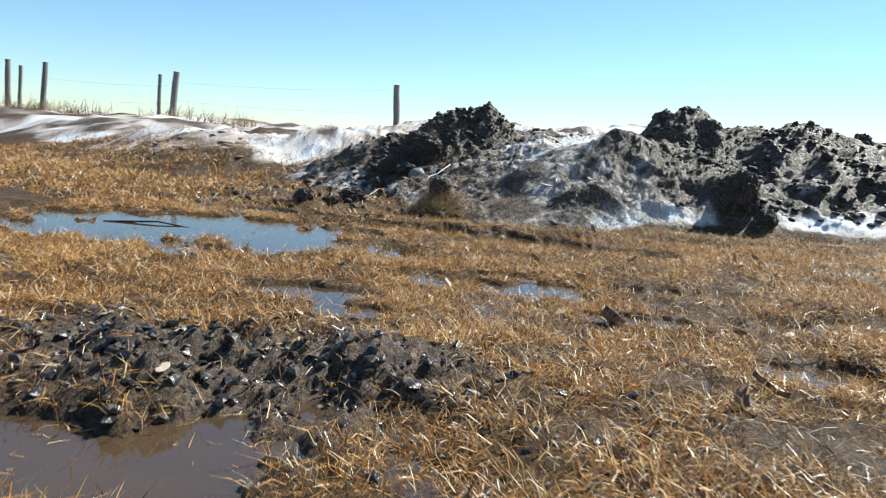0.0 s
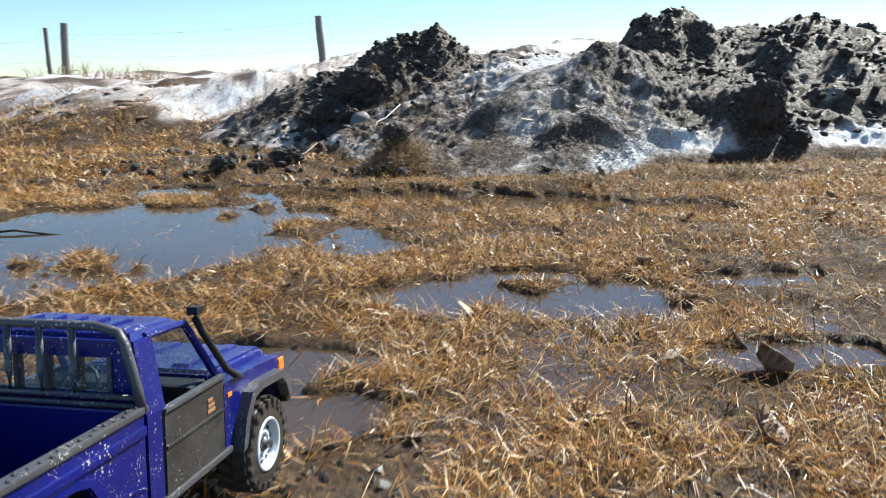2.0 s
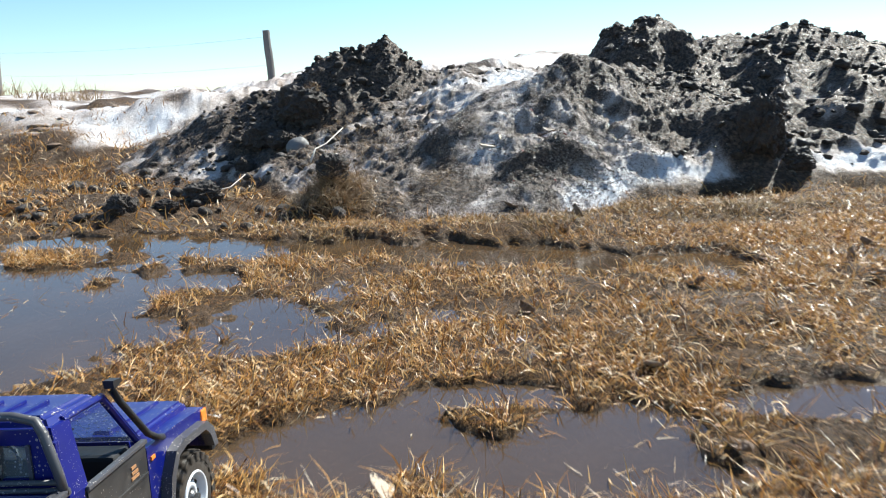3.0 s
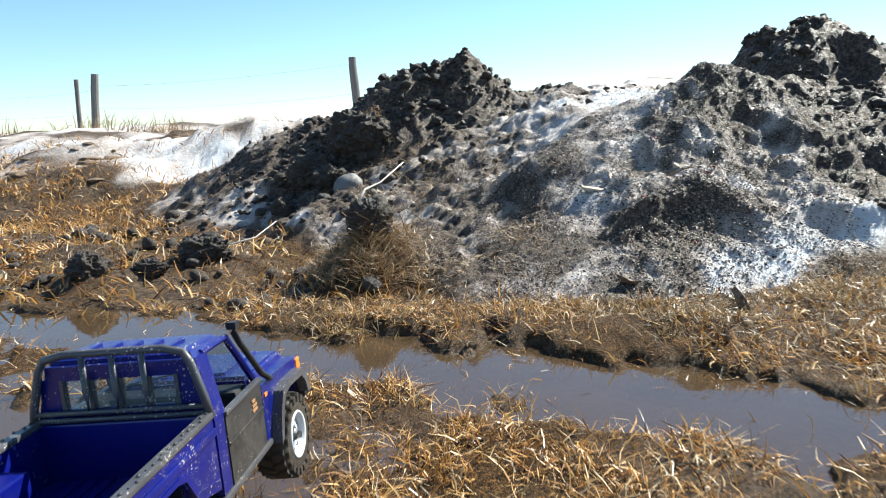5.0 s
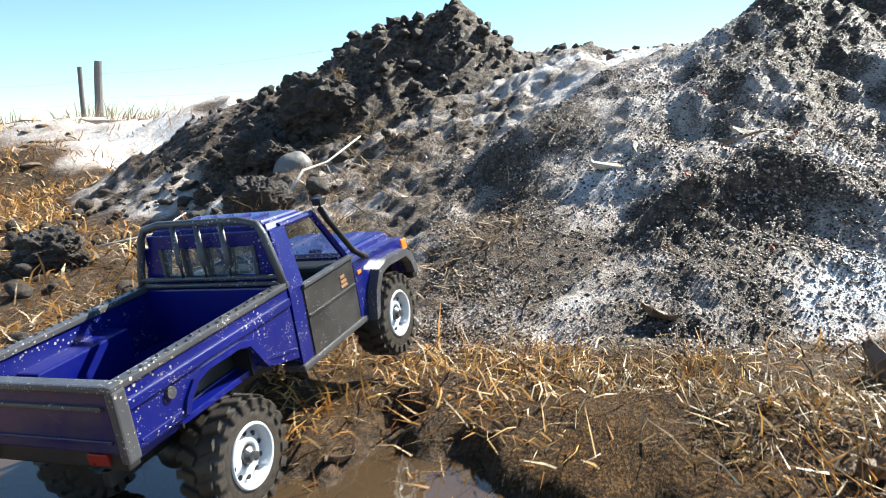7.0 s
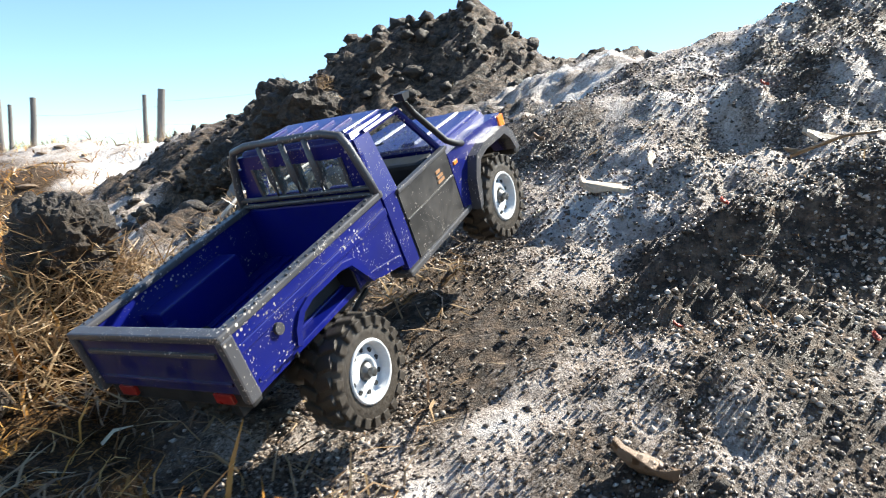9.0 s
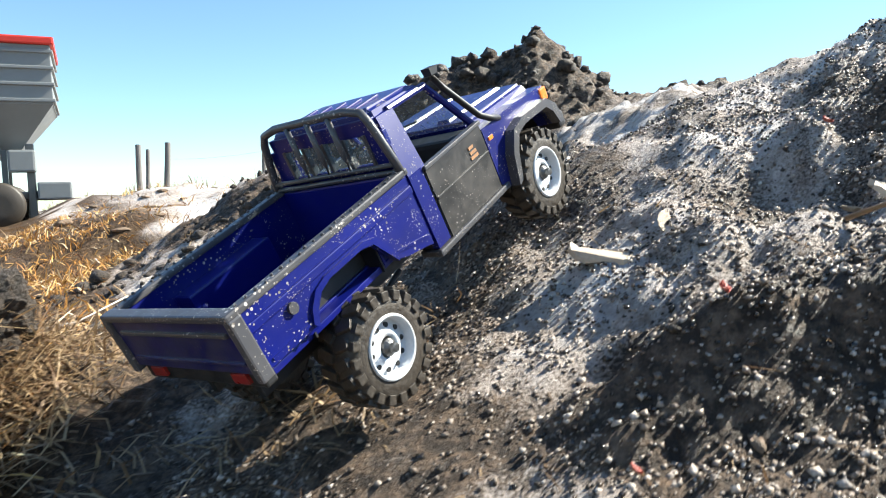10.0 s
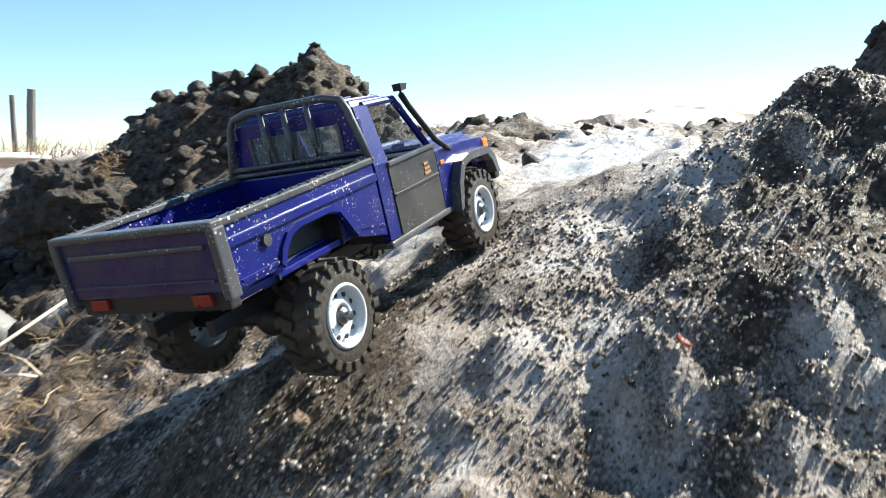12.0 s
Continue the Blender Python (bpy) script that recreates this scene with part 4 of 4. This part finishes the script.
x, y = scatter(26000, 0.7, 1.7, 4.64, 5.3, lambda x, y: np.exp(-0.5 * (((x - 1.10) / 0.22) ** 2 + ((y - 4.92) / 0.14) ** 2)))
strew("mud_beads", x, y, 0.0013 + 0.0036 * rng.random(len(x)) ** 2.2, CRUMB, "glistening crumbs of thawed mud", 0, 0.30, 0.8, 0.55, True)
x, y = scatter(72000, 0.35, 1.55, 4.5, 5.75, lambda x, y: np.clip(0.55 + 0.8 * rough(x, y, 0.16, 53, 3), 0.05, 1) * on_pile(x, y))
strew("slope_grit", x, y, 0.0011 + 0.0030 * rng.random(len(x)) ** 2.4, CRUMB, "pale and dark grit thawing out of the slope", 0, 0.30, 0.85, 0.4, True)
x, y = scatter(2600, 1.5, 4.2, 4.9, 7.2, lambda x, y: np.clip(0.3 + rough(x, y, 0.4, 52, 3), 0, 1))
strew("broken_earth", x, y, 0.008 + 0.032 * rng.random(len(x)) ** 3, CLOD, "broken lumps of black earth on the heap", 2, 0.24, 0.7, 0.6)


def peaks(x, y):
    return np.clip(lump(x, y, 0.38, 6.8, 1.0, 0.24, 0.20) + lump(x, y, 0.0, 6.75, 0.9, 0.25, 0.22) + lump(x, y, -0.4, 6.85, 0.4, 0.25, 0.2) + lump(x, y, 2.06, 6.4, 1.0, 0.24, 0.26) + lump(x, y, 2.9, 6.2, 0.5, 0.3, 0.25) + lump(x, y, 2.05, 5.0, 0.8, 0.14, 0.12), 0, 1)


x, y = scatter(5200, -0.9, 3.4, 4.8, 7.2, peaks)
strew("earth_clods", x, y, 0.007 + 0.024 * rng.random(len(x)) ** 2.5, CLOD, "dark clods of turned earth", 2, 0.24, 0.85, 0.5)
x, y = scatter(9000, -1.3, 0.6, 1.0, 2.3, lambda x, y: mud_patch(x, y) ** 0.8)
strew("mud_lumps", x, y, 0.003 + 0.012 * rng.random(len(x)) ** 2.5, WETMUD, "wet churned lumps of mud", 1, 0.32, 0.7, 0.6, False)
x, y = scatter(700, -1.7, 0.4, 4.7, 6.6, lambda x, y: np.clip(0.35 + rough(x, y, 0.3, 61, 2), 0, 1))
strew("sod_crumbs", x, y, 0.008 + 0.03 * rng.random(len(x)) ** 3, CLOD, "crumbs of turned sod on the grass", 2, 0.12, 0.8, 0.3)


x, y = scatter(520, -5.5, -0.9, 7.2, 10.5, lambda x, y: np.clip(rough(x, y, 0.8, 66, 3) - 0.05, 0, 1) * step(0.25, 0.6, snow_bank(x, y)))
strew("bank_sods", x, y, 0.03 + 0.09 * rng.random(len(x)) ** 2.0, BANKDIRT, "tan-brown lumps of sod showing through the snow bank", 3, 0.10, 0.30, 0.42)


def sod_clod(x, y, size, stretch, label, up=0.0):
    """A big ragged clod: one lump with a broken skin."""
    bm = bmesh.new()
    bmesh.ops.create_icosphere(bm, subdivisions=5, radius=1.0)
    seed = Vector((x * 7, y * 5, 2))
    for v in bm.verts:
        p = v.co.copy()
        d = 1 + 0.28 * noise.noise(p * 1.6 + seed) + 0.20 * noise.noise(p * 4.0 + seed) + 0.12 * noise.noise(p * 9 + seed) + 0.07 * noise.noise(p * 21 + seed)
        v.co = Vector((p.x * stretch[0], p.y * stretch[1], p.z * stretch[2])) * d * size
    ob = part("sod_clod", bm, CLOD, at=pose(x, y, height_at(x, y) + size * stretch[2] * 0.35 + up, 0, 0, 40 * x))
    return tagged(ob, label, "clod of earth", "clods on the heap")


DARK = "big dark clod of turned sod lying on the heap"
for c in ((-0.17, 6.46, 0.165, (1.0, 0.8, 0.8), DARK), (-0.42, 6.42, 0.11, (1.1, 0.9, 0.8), DARK), (-0.30, 6.22, 0.075, (1, 1, 0.8), DARK), (-0.52, 6.15, 0.06, (1, 1, 0.8), DARK), 
          (2.04, 4.92, 0.14, (0.8, 0.7, 1.1), "dark upright clod of earth at the foot of the heap"), (2.18, 4.84, 0.07, (1, 1, 0.8), DARK),
          (0.0, 4.97, 0.070, (1.0, 0.8, 1.0), "clod of sod with matted dead grass"), (-0.62, 5.26, 0.075, (1.3, 0.9, 0.8), "muddy clod of sod by the water"), (-0.93, 5.02, 0.07, (1, 0.9, 0.9), "muddy clod of sod by the water"), (-0.76, 5.10, 0.05, (1.5, 0.8, 0.6), "muddy clod of sod by the water"), (3.73, 6.6, 0.09, (1, 1, 0.9), DARK)):
    sod_clod(*c)


def blades(name, x, y, length, width, lean, material, label, wild=0.6, lift=0.0, level=None):
    """Blades of grass, each a bent tapering strip; one mesh."""
    n = len(x)
    z = height(x, y) + lift if level is None else np.full(n, level)
    a, tilt = rng.uniform(0, math.tau, n), np.clip(rng.normal(lean, 0.35, n), 0.05, 1.5)
    b = a + rng.normal(0, wild, n)
    tilt2 = np.clip(tilt + rng.uniform(0.1, 0.8, n), 0, 1.75)
    p0 = np.stack([x, y, z - 0.004], -1)
    p1 = p0 + (length * 0.5)[:, None] * np.stack([np.cos(a) * np.sin(tilt), np.sin(a) * np.sin(tilt), np.cos(tilt)], -1)
    p2 = p1 + (length * 0.5)[:, None] * np.stack([np.cos(b) * np.sin(tilt2), np.sin(b) * np.sin(tilt2), np.cos(tilt2)], -1)
    c = rng.uniform(0, math.tau, n)
    side = np.stack([np.cos(c), np.sin(c), 0.3 * rng.normal(size=n)], -1) * width[:, None] * 0.5
    verts = np.stack([p0 - side, p0 + side, p1 - side * 0.85, p1 + side * 0.85, p2 - side * 0.15, p2 + side * 0.15], 1)
    k = (np.arange(n) * 6)[:, None]
    faces = np.concatenate([k + [0, 1, 3, 2], k + [2, 3, 5, 4]])
    ob = mesh_object(name, verts.reshape(-1, 3), faces, material, False)
    return tagged(ob, label, kind="stuff")


def tufted(x, y):
    """How thickly the dead grass grows."""
    wet = puddle(x, y) + ragged(x, y)
    clump = np.clip(0.70 + 1.05 * rough(x, y, 0.16, 71, 3), 0.07, 1)
    clump = clump * (1 - 0.55 * step(4.02, 4.16, y) * step(0.0, 0.25, x)) * (1 - 0.5 * step(4.5, 4.8, y) * (1 - step(6.0, 6.8, y)) * step(-1.8, -1.0, x))
    return clump * np.where(wet > 0.10, np.where(wet > 0.45, 0.035, 0.28), 1) * (1 - on_pile(x, y)) * (1 - np.clip(1.35 * mud_patch(x, y), 0, 0.93)) * (1 - snow_bank(x, y))


x, y = scatter(175000, -1.5, 2.3, 0.75, 2.6, tufted)
blades("dead_grass", x, y, rng.uniform(0.022, 0.08, len(x)), rng.uniform(0.0011, 0.0029, len(x)), 1.08, STRAW, "matted wet yellow-brown dead grass")
x, y = scatter(250000, -2.2, 3.0, 2.6, 4.75, tufted)
blades("dead_grass", x, y, rng.uniform(0.022, 0.065, len(x)), rng.uniform(0.0014, 0.0032, len(x)), 1.05, STRAW, "matted wet yellow-brown dead grass")
x, y = scatter(120000, -6.5, 1.0, 4.6, 10.5, lambda x, y: tufted(x, y) * 0.9)
blades("dead_grass", x, y, rng.uniform(0.04, 0.09, len(x)), rng.uniform(0.004, 0.008, len(x)), 0.95, STRAW, "far dead grass of the field")
x, y = scatter(46000, -0.2, 2.0, 4.05, 4.60, lambda x, y: np.exp(-0.5 * ((y - 4.33) / 0.10) ** 2) * np.clip(0.6 + rough(x, y, 0.2, 77, 2), 0, 1))
blades("bank_grass", x, y, rng.uniform(0.02, 0.06, len(x)), rng.uniform(0.0014, 0.003, len(x)), 1.1, BANKSTRAW, "dead grass on the low bank by the water")
x, y = scatter(9000, -0.2, 0.2, 4.78, 5.12, lambda x, y: np.exp(-0.5 * (((x - 0.0) / 0.09) ** 2 + ((y - 4.94) / 0.08) ** 2)))
blades("tuft_grass", x, y, rng.uniform(0.04, 0.10, len(x)), rng.uniform(0.0018, 0.0035, len(x)), 1.1, STALK, "matted dry grass hanging over a clod", lift=0.03)
x, y = scatter(1500, -0.24, -0.06, 6.40, 6.54, lambda x, y: 0 * x + 0.5)
blades("tuft_grass", x, y, rng.uniform(0.03, 0.07, len(x)), rng.uniform(0.002, 0.004, len(x)), 1.2, STALK, "dry grass on top of the big clod", lift=0.10)
x, y = scatter(26000, -1.7, 0.55, 4.55, 6.6, lambda x, y: np.clip(0.25 + rough(x, y, 0.3, 62, 3) + lump(x, y, 0.05, 4.85, 0.5, 0.3, 0.25) - 0.5 * step(5.4, 6.2, y), 0, 1))
blades("turned_grass", x, y, rng.uniform(0.03, 0.08, len(x)), rng.uniform(0.002, 0.004, len(x)), 1.2, STALK, "broken dry grass on turned ground")
x, y = scatter(4000, 0.2, 2.0, 4.7, 6.8, lambda x, y: np.clip(0.05 + 0.5 * rough(x, y, 0.25, 63, 3), 0, 1))
blades("straw_bits", x, y, rng.uniform(0.010, 0.035, len(x)), rng.uniform(0.0010, 0.0022, len(x)), 1.4, STALK, "bits of straw frozen into the slope", lift=0.006)
x, y = scatter(40000, -14, 2, 12.5, 20.5, lambda x, y: np.exp(-0.5 * ((y - np.interp(x, [-12, -6, -1], [18.4, 15.6, 12.6])) / 0.35) ** 2) * np.clip(0.4 + rough(x, y, 1.2, 64, 3), 0, 1) * (x < -3.5))
blades("fence_weeds", x, y, rng.uniform(0.12, 0.40, len(x)), rng.uniform(0.008, 0.016, len(x)), 0.55, STALK, "dry brown weeds along the fence")
x, y = scatter(11000, -6, -1, 7.4, 11, lambda x, y: np.clip(rough(x, y, 0.5, 65, 3) - 0.1, 0, 1))
blades("snow_weeds", x, y, rng.uniform(0.05, 0.13, len(x)), rng.uniform(0.004, 0.008, len(x)), 0.9, STALK, "dry grass showing through the snow")


x, y = scatter(9000, -2.2, 1.2, 0.9, 4.7, lambda x, y: np.where(puddle(x, y) + ragged(x, y) > 0.1, np.clip(0.15 + 0.6 * rough(x, y, 0.12, 81, 3), 0, 1), 0))
blades("floating_straw", x, y, rng.uniform(0.012, 0.05, len(x)), rng.uniform(0.0012, 0.003, len(x)), 1.53, STRAW, "straw and bits of grass afloat on the puddles", level=0.003)


# leaves, stone, sticks
def leaf_mesh(name, material, curl, wide):
    bm = bmesh.new()
    rows, rims = 7, []
    for i in range(rows):
        f = i / (rows - 1)
        w = wide * math.sin(math.pi * min(0.97, f * 0.9 + 0.06)) ** 0.8
        yy = (f - 0.5)
        rims.append([(s * w * 0.5, yy, curl * (0.35 * abs(s) ** 2 + 0.8 * (f - 0.5) ** 2) + 0.03 * math.sin(9 * f + 4 * s)) for s in (-1, -0.5, 0, 0.5, 1)])
    up = [[bm.verts.new((a, b, c + 0.012)) for a, b, c in r] for r in rims]
    dn = [[bm.verts.new((a, b, c)) for a, b, c in r] for r in rims]
    for i in range(rows - 1):
        for k in range(4):
            bm.faces.new((up[i][k], up[i][k + 1], up[i + 1][k + 1], up[i + 1][k]))
            bm.faces.new((dn[i][k + 1], dn[i][k], dn[i + 1][k], dn[i + 1][k + 1]))
    for i in range(rows - 1):
        bm.faces.new((up[i][0], up[i + 1][0], dn[i + 1][0], dn[i][0]))
        bm.faces.new((up[i + 1][4], up[i][4], dn[i][4], dn[i + 1][4]))
    for k in range(4):
        bm.faces.new((up[0][k + 1], up[0][k], dn[0][k], dn[0][k + 1]))
        bm.faces.new((up[-1][k], up[-1][k + 1], dn[-1][k + 1], dn[-1][k]))
    me = bpy.data.meshes.new(name)
    bm.to_mesh(me)
    bm.free()
    me.materials.append(material)
    for p in me.polygons:
        p.use_smooth = True
    return me


LEAVES = [leaf_mesh("leaf", LEAF, 0.5, 0.55), leaf_mesh("leaf", LEAF, -0.4, 0.45), leaf_mesh("leaf", PALE, 0.10, 0.55), leaf_mesh("leaf", LEAF, 0.9, 0.6)]


leaf_red = leaf_mesh("leaf", REDLEAF, 0.6, 0.6)


def leaf(x, y, size, kind, spin, tip=0.0, up=0.004):
    ob = new("dead_leaf", LEAVES[kind])
    ob.matrix_basis = pose(x, y, height_at(x, y) + up, tip, 0.6 * tip, spin) @ Matrix.Scale(size, 4)
    label = "pale curled dead leaf lying on wet ground" if kind == 2 else "dark brown curled dead leaf on wet ground"
    return tagged(ob, label, "leaf", "dead leaves")


for lx, ly, size, kind, spin, tip in ((0.56, 2.31, 0.075, 3, 70, 40), (0.54, 2.15, 0.085, 3, 110, 35), (0.17, 2.81, 0.06, 3, 20, 60), (0.06, 2.55, 0.07, 2, 50, 30), (0.59, 2.89, 0.06, 2, 130, 30), (0.94, 2.14, 0.08, 2, 75, 20), (0.75, 1.55, 0.09, 0, 60, 25), (0.62, 1.40, 0.08, 3, 20, 40),
                                      (0.14, 3.49, 0.05, 0, 40, 40), (0.45, 3.3, 0.05, 3, 120, 35), (1.43, 3.47, 0.07, 3, 40, 50), (1.6, 3.62, 0.06, 0, 100, 40), (-0.59, 4.13, 0.05, 2, 10, 40), (-0.83, 4.07, 0.06, 0, 80, 35), (0.0, 2.35, 0.06, 2, 40, 25), (0.2, 2.05, 0.075, 2, 150, 20), (0.42, 1.95, 0.08, 0, 15, 30),
                                      (0.93, 4.35, 0.09, 0, 70, 55), (1.02, 4.42, 0.06, 1, 20, 30), (0.74, 4.66, 0.06, 0, 75, 20), (0.89, 4.88, 0.03, 1, 20, 20), (0.65, 5.35, 0.03, 0, 50, 20), (1.02, 5.18, 0.035, 2, 110, 20)):
    leaf(lx, ly, size, kind, spin, tip)
for k in range(46):
    lx, ly = rng.uniform(-0.9, 1.7), rng.uniform(1.2, 4.3)
    leaf(lx, ly, rng.uniform(0.025, 0.055), int(rng.integers(0, 4)), rng.uniform(0, 360), rng.uniform(-35, 45))
leaf(0.82, 5.18, 0.035, 2, 20, 50, 0.006)


def bark_chip(x, y, long, wide, spin, tip, label):
    """A split chip of pale wood, ragged at the ends."""
    bm = bmesh.new()
    low, high = [], []
    for k in range(18):
        a = math.tau * k / 18
        r = 1 + 0.22 * noise.noise(Vector((3 * math.cos(a) + x * 9, 3 * math.sin(a), y * 7)))
        px, py = 0.5 * long * r * math.copysign(abs(math.cos(a)) ** 0.55, math.cos(a)), 0.5 * wide * r * math.copysign(abs(math.sin(a)) ** 0.7, math.sin(a))
        bow = 0.10 * wide * math.sin(8 * px / long) - 0.8 * py * py / wide
        low.append((px, py, bow))
        high.append((px * 0.97, py * 0.95, bow + 0.006 + 0.002 * math.sin(5 * a)))
    hull(bm, low, high)
    ob = part("bark_chip", bm, PALE, at=pose(x, y, height_at(x, y) + 0.008, tip, 8, spin))
    return tagged(ob, label, "bark chip", "chips of wood")


bark_chip(0.75, 5.15, 0.078, 0.028, -6, 14, "pale split chip of bark lying on dirty snow")
bark_chip(1.07, 5.19, 0.070, 0.030, 8, 16, "tan chip of bark on the icy slope")
bark_chip(0.27, 5.42, 0.040, 0.030, 40, 10, "small pale chip of wood on the mud")
for rx, ry, size, spin in ((0.87, 4.95, 0.016, 30), (1.10, 5.03, 0.018, 80), (0.98, 4.80, 0.014, 10), (1.16, 5.14, 0.016, 130), (0.80, 4.84, 0.012, 60), (1.02, 5.34, 0.018, 40)):
    ob = new("red_leaf", leaf_red)
    ob.matrix_basis = pose(rx, ry, height_at(rx, ry) + 0.006, 25, 10, spin) @ Matrix.Scale(size, 4)
    tagged(ob, "small red-brown scrap of leaf on wet grit", "leaf", "red scraps of leaf")

bm = bmesh.new()
bmesh.ops.create_icosphere(bm, subdivisions=4, radius=1.0)
for v in bm.verts:
    p = v.co.copy()
    v.co = Vector((p.x * 0.072, p.y * 0.055, p.z * 0.052)) * (1 + 0.18 * noise.noise(p * 1.3) + 0.04 * noise.noise(p * 6))
stone = part("stone", bm, STONE, smooth=True, at=pose(-0.20, 6.13, height_at(-0.20, 6.13) + 0.03, 20, -25, 30))
tagged(stone, "smooth grey stone resting on the dirty slope", "stone")


def stick(points, thick, label, material=STICK):
    bm = bmesh.new()
    pts = [(x, y, height_at(x, y) + dz) for x, y, dz in points]
    tube(bm, pts, thick, 7, thick * 0.5)
    return tagged(part("stick", bm, material, smooth=True), label, "stick")


stick([(-0.12, 5.72, 0.02), (-0.09, 5.80, 0.045), (-0.03, 5.90, 0.05), (0.07, 6.0, 0.05)], 0.006, "bent bleached stick lying on the slope")
stick([(-0.66, 5.55, 0.03), (-0.55, 5.70, 0.04), (-0.48, 5.80, 0.05)], 0.004, "thin pale twig on the turned ground")
stick([(-1.72, 3.75, 0.02), (-1.45, 3.78, 0.05), (-1.2, 3.70, 0.03)], 0.006, "dark branch lying in the puddle", CLOD)
stick([(1.0, 5.13, 0.012), (1.05, 5.08, 0.02), (1.09, 5.07, 0.012)], 0.003, "thin reddish twig on the slope", STALK)


# ---- what moves ----
# seconds, place of the truck's middle on the ground, nose up, lean, turn
TRUCK = [
    (0.0, -0.88, 0.60, 0.02, 0.0, 0.0, -22.0), (0.5, -0.726, 0.928, 0.04, 2.0, 0.0, -22.0), (0.9, -0.612, 1.13, 0.064, 4.0, 0.0, -20.0), (1.2, -0.578, 1.24, 0.072, -2.0, 1.0, -20.0),
    (1.5, -0.518, 1.395, 0.085, -8.0, 1.0, -19.5), (2.0, -0.43, 1.69, 0.06, -7.0, 0.0, -16.0), (2.5, -0.354, 1.991, 0.040, -6.5, -1.6, -13.6), (3.0, -0.320, 2.362, 0.009, -4.5, -1.6, -12.8),
    (4.0, -0.204, 2.929, 0.007, -2.0, -2.5, -8.0), (5.0, -0.096, 3.437, 0.024, -1.1, -3.0, -5.0), (5.5, -0.072, 3.722, 0.011, -1.9, -0.4, -10.3), (6.0, 0.008, 3.953, 0.013, -2.8, 0.2, -15.2), (6.5, 0.101, 4.150, 0.013, 2.0, -3.0, -17.6),
    (7.5, 0.272, 4.490, 0.042, 9.0, -3.5, -20.5),
    (8.5, 0.415, 4.784, 0.087, 17.2, -2.9, -22.9), (9, 0.469, 4.929, 0.117, 23.9, -5, -23.6), (9.5, 0.506, 5.028, 0.159, 25.6, -4.2, -22), (10, 0.545, 5.132, 0.214, 27.9, -4.2, -21.8), (10.5, 0.576, 5.223, 0.263, 28.9, -5, -21.9), (11, 0.614, 5.324, 0.308, 24.6, -9.4, -24.4), (11.5, 0.645, 5.435, 0.354, 16.7, -9.2, -24.7), (12, 0.688, 5.558, 0.408, 10.8, -6.6, -25.8),
]


def motions():
    walk(truck, [(t, pose(x, y, z, up, lean, turn)) for t, x, y, z, up, lean, turn in TRUCK])
    # each wheel rolls by the way that the truck has gone
    times = [row[0] for row in TRUCK]
    gone = [0.0]
    for a, b in zip(TRUCK, TRUCK[1:]):
        gone.append(gone[-1] + math.dist(a[1:4], b[1:4]))
    ticks = [k / 10 for k in range(121)]
    # the rear axle tilts on its springs
    droop = [(0.0, 0.0), (7.5, 0.0), (8.5, -0.006), (9.5, 0.005), (10.5, 0.006), (11.0, -0.002), (11.5, -0.008), (12.0, 0.0)]
    for hub in truck_wheels:
        place = hub.matrix_basis.translation.copy()
        rows = []
        for t in ticks:
            way = float(np.interp(t, times, gone))
            lift = float(np.interp(t, [d[0] for d in droop], [d[1] for d in droop])) * (1 if place.x > 0 else -1) if place.y < 0 else 0.0
            rows.append((t, pose(place.x, place.y, place.z + lift, -math.degrees(way / (0.055 * SC)), 0, 0)))
        walk(hub, rows)


motions()
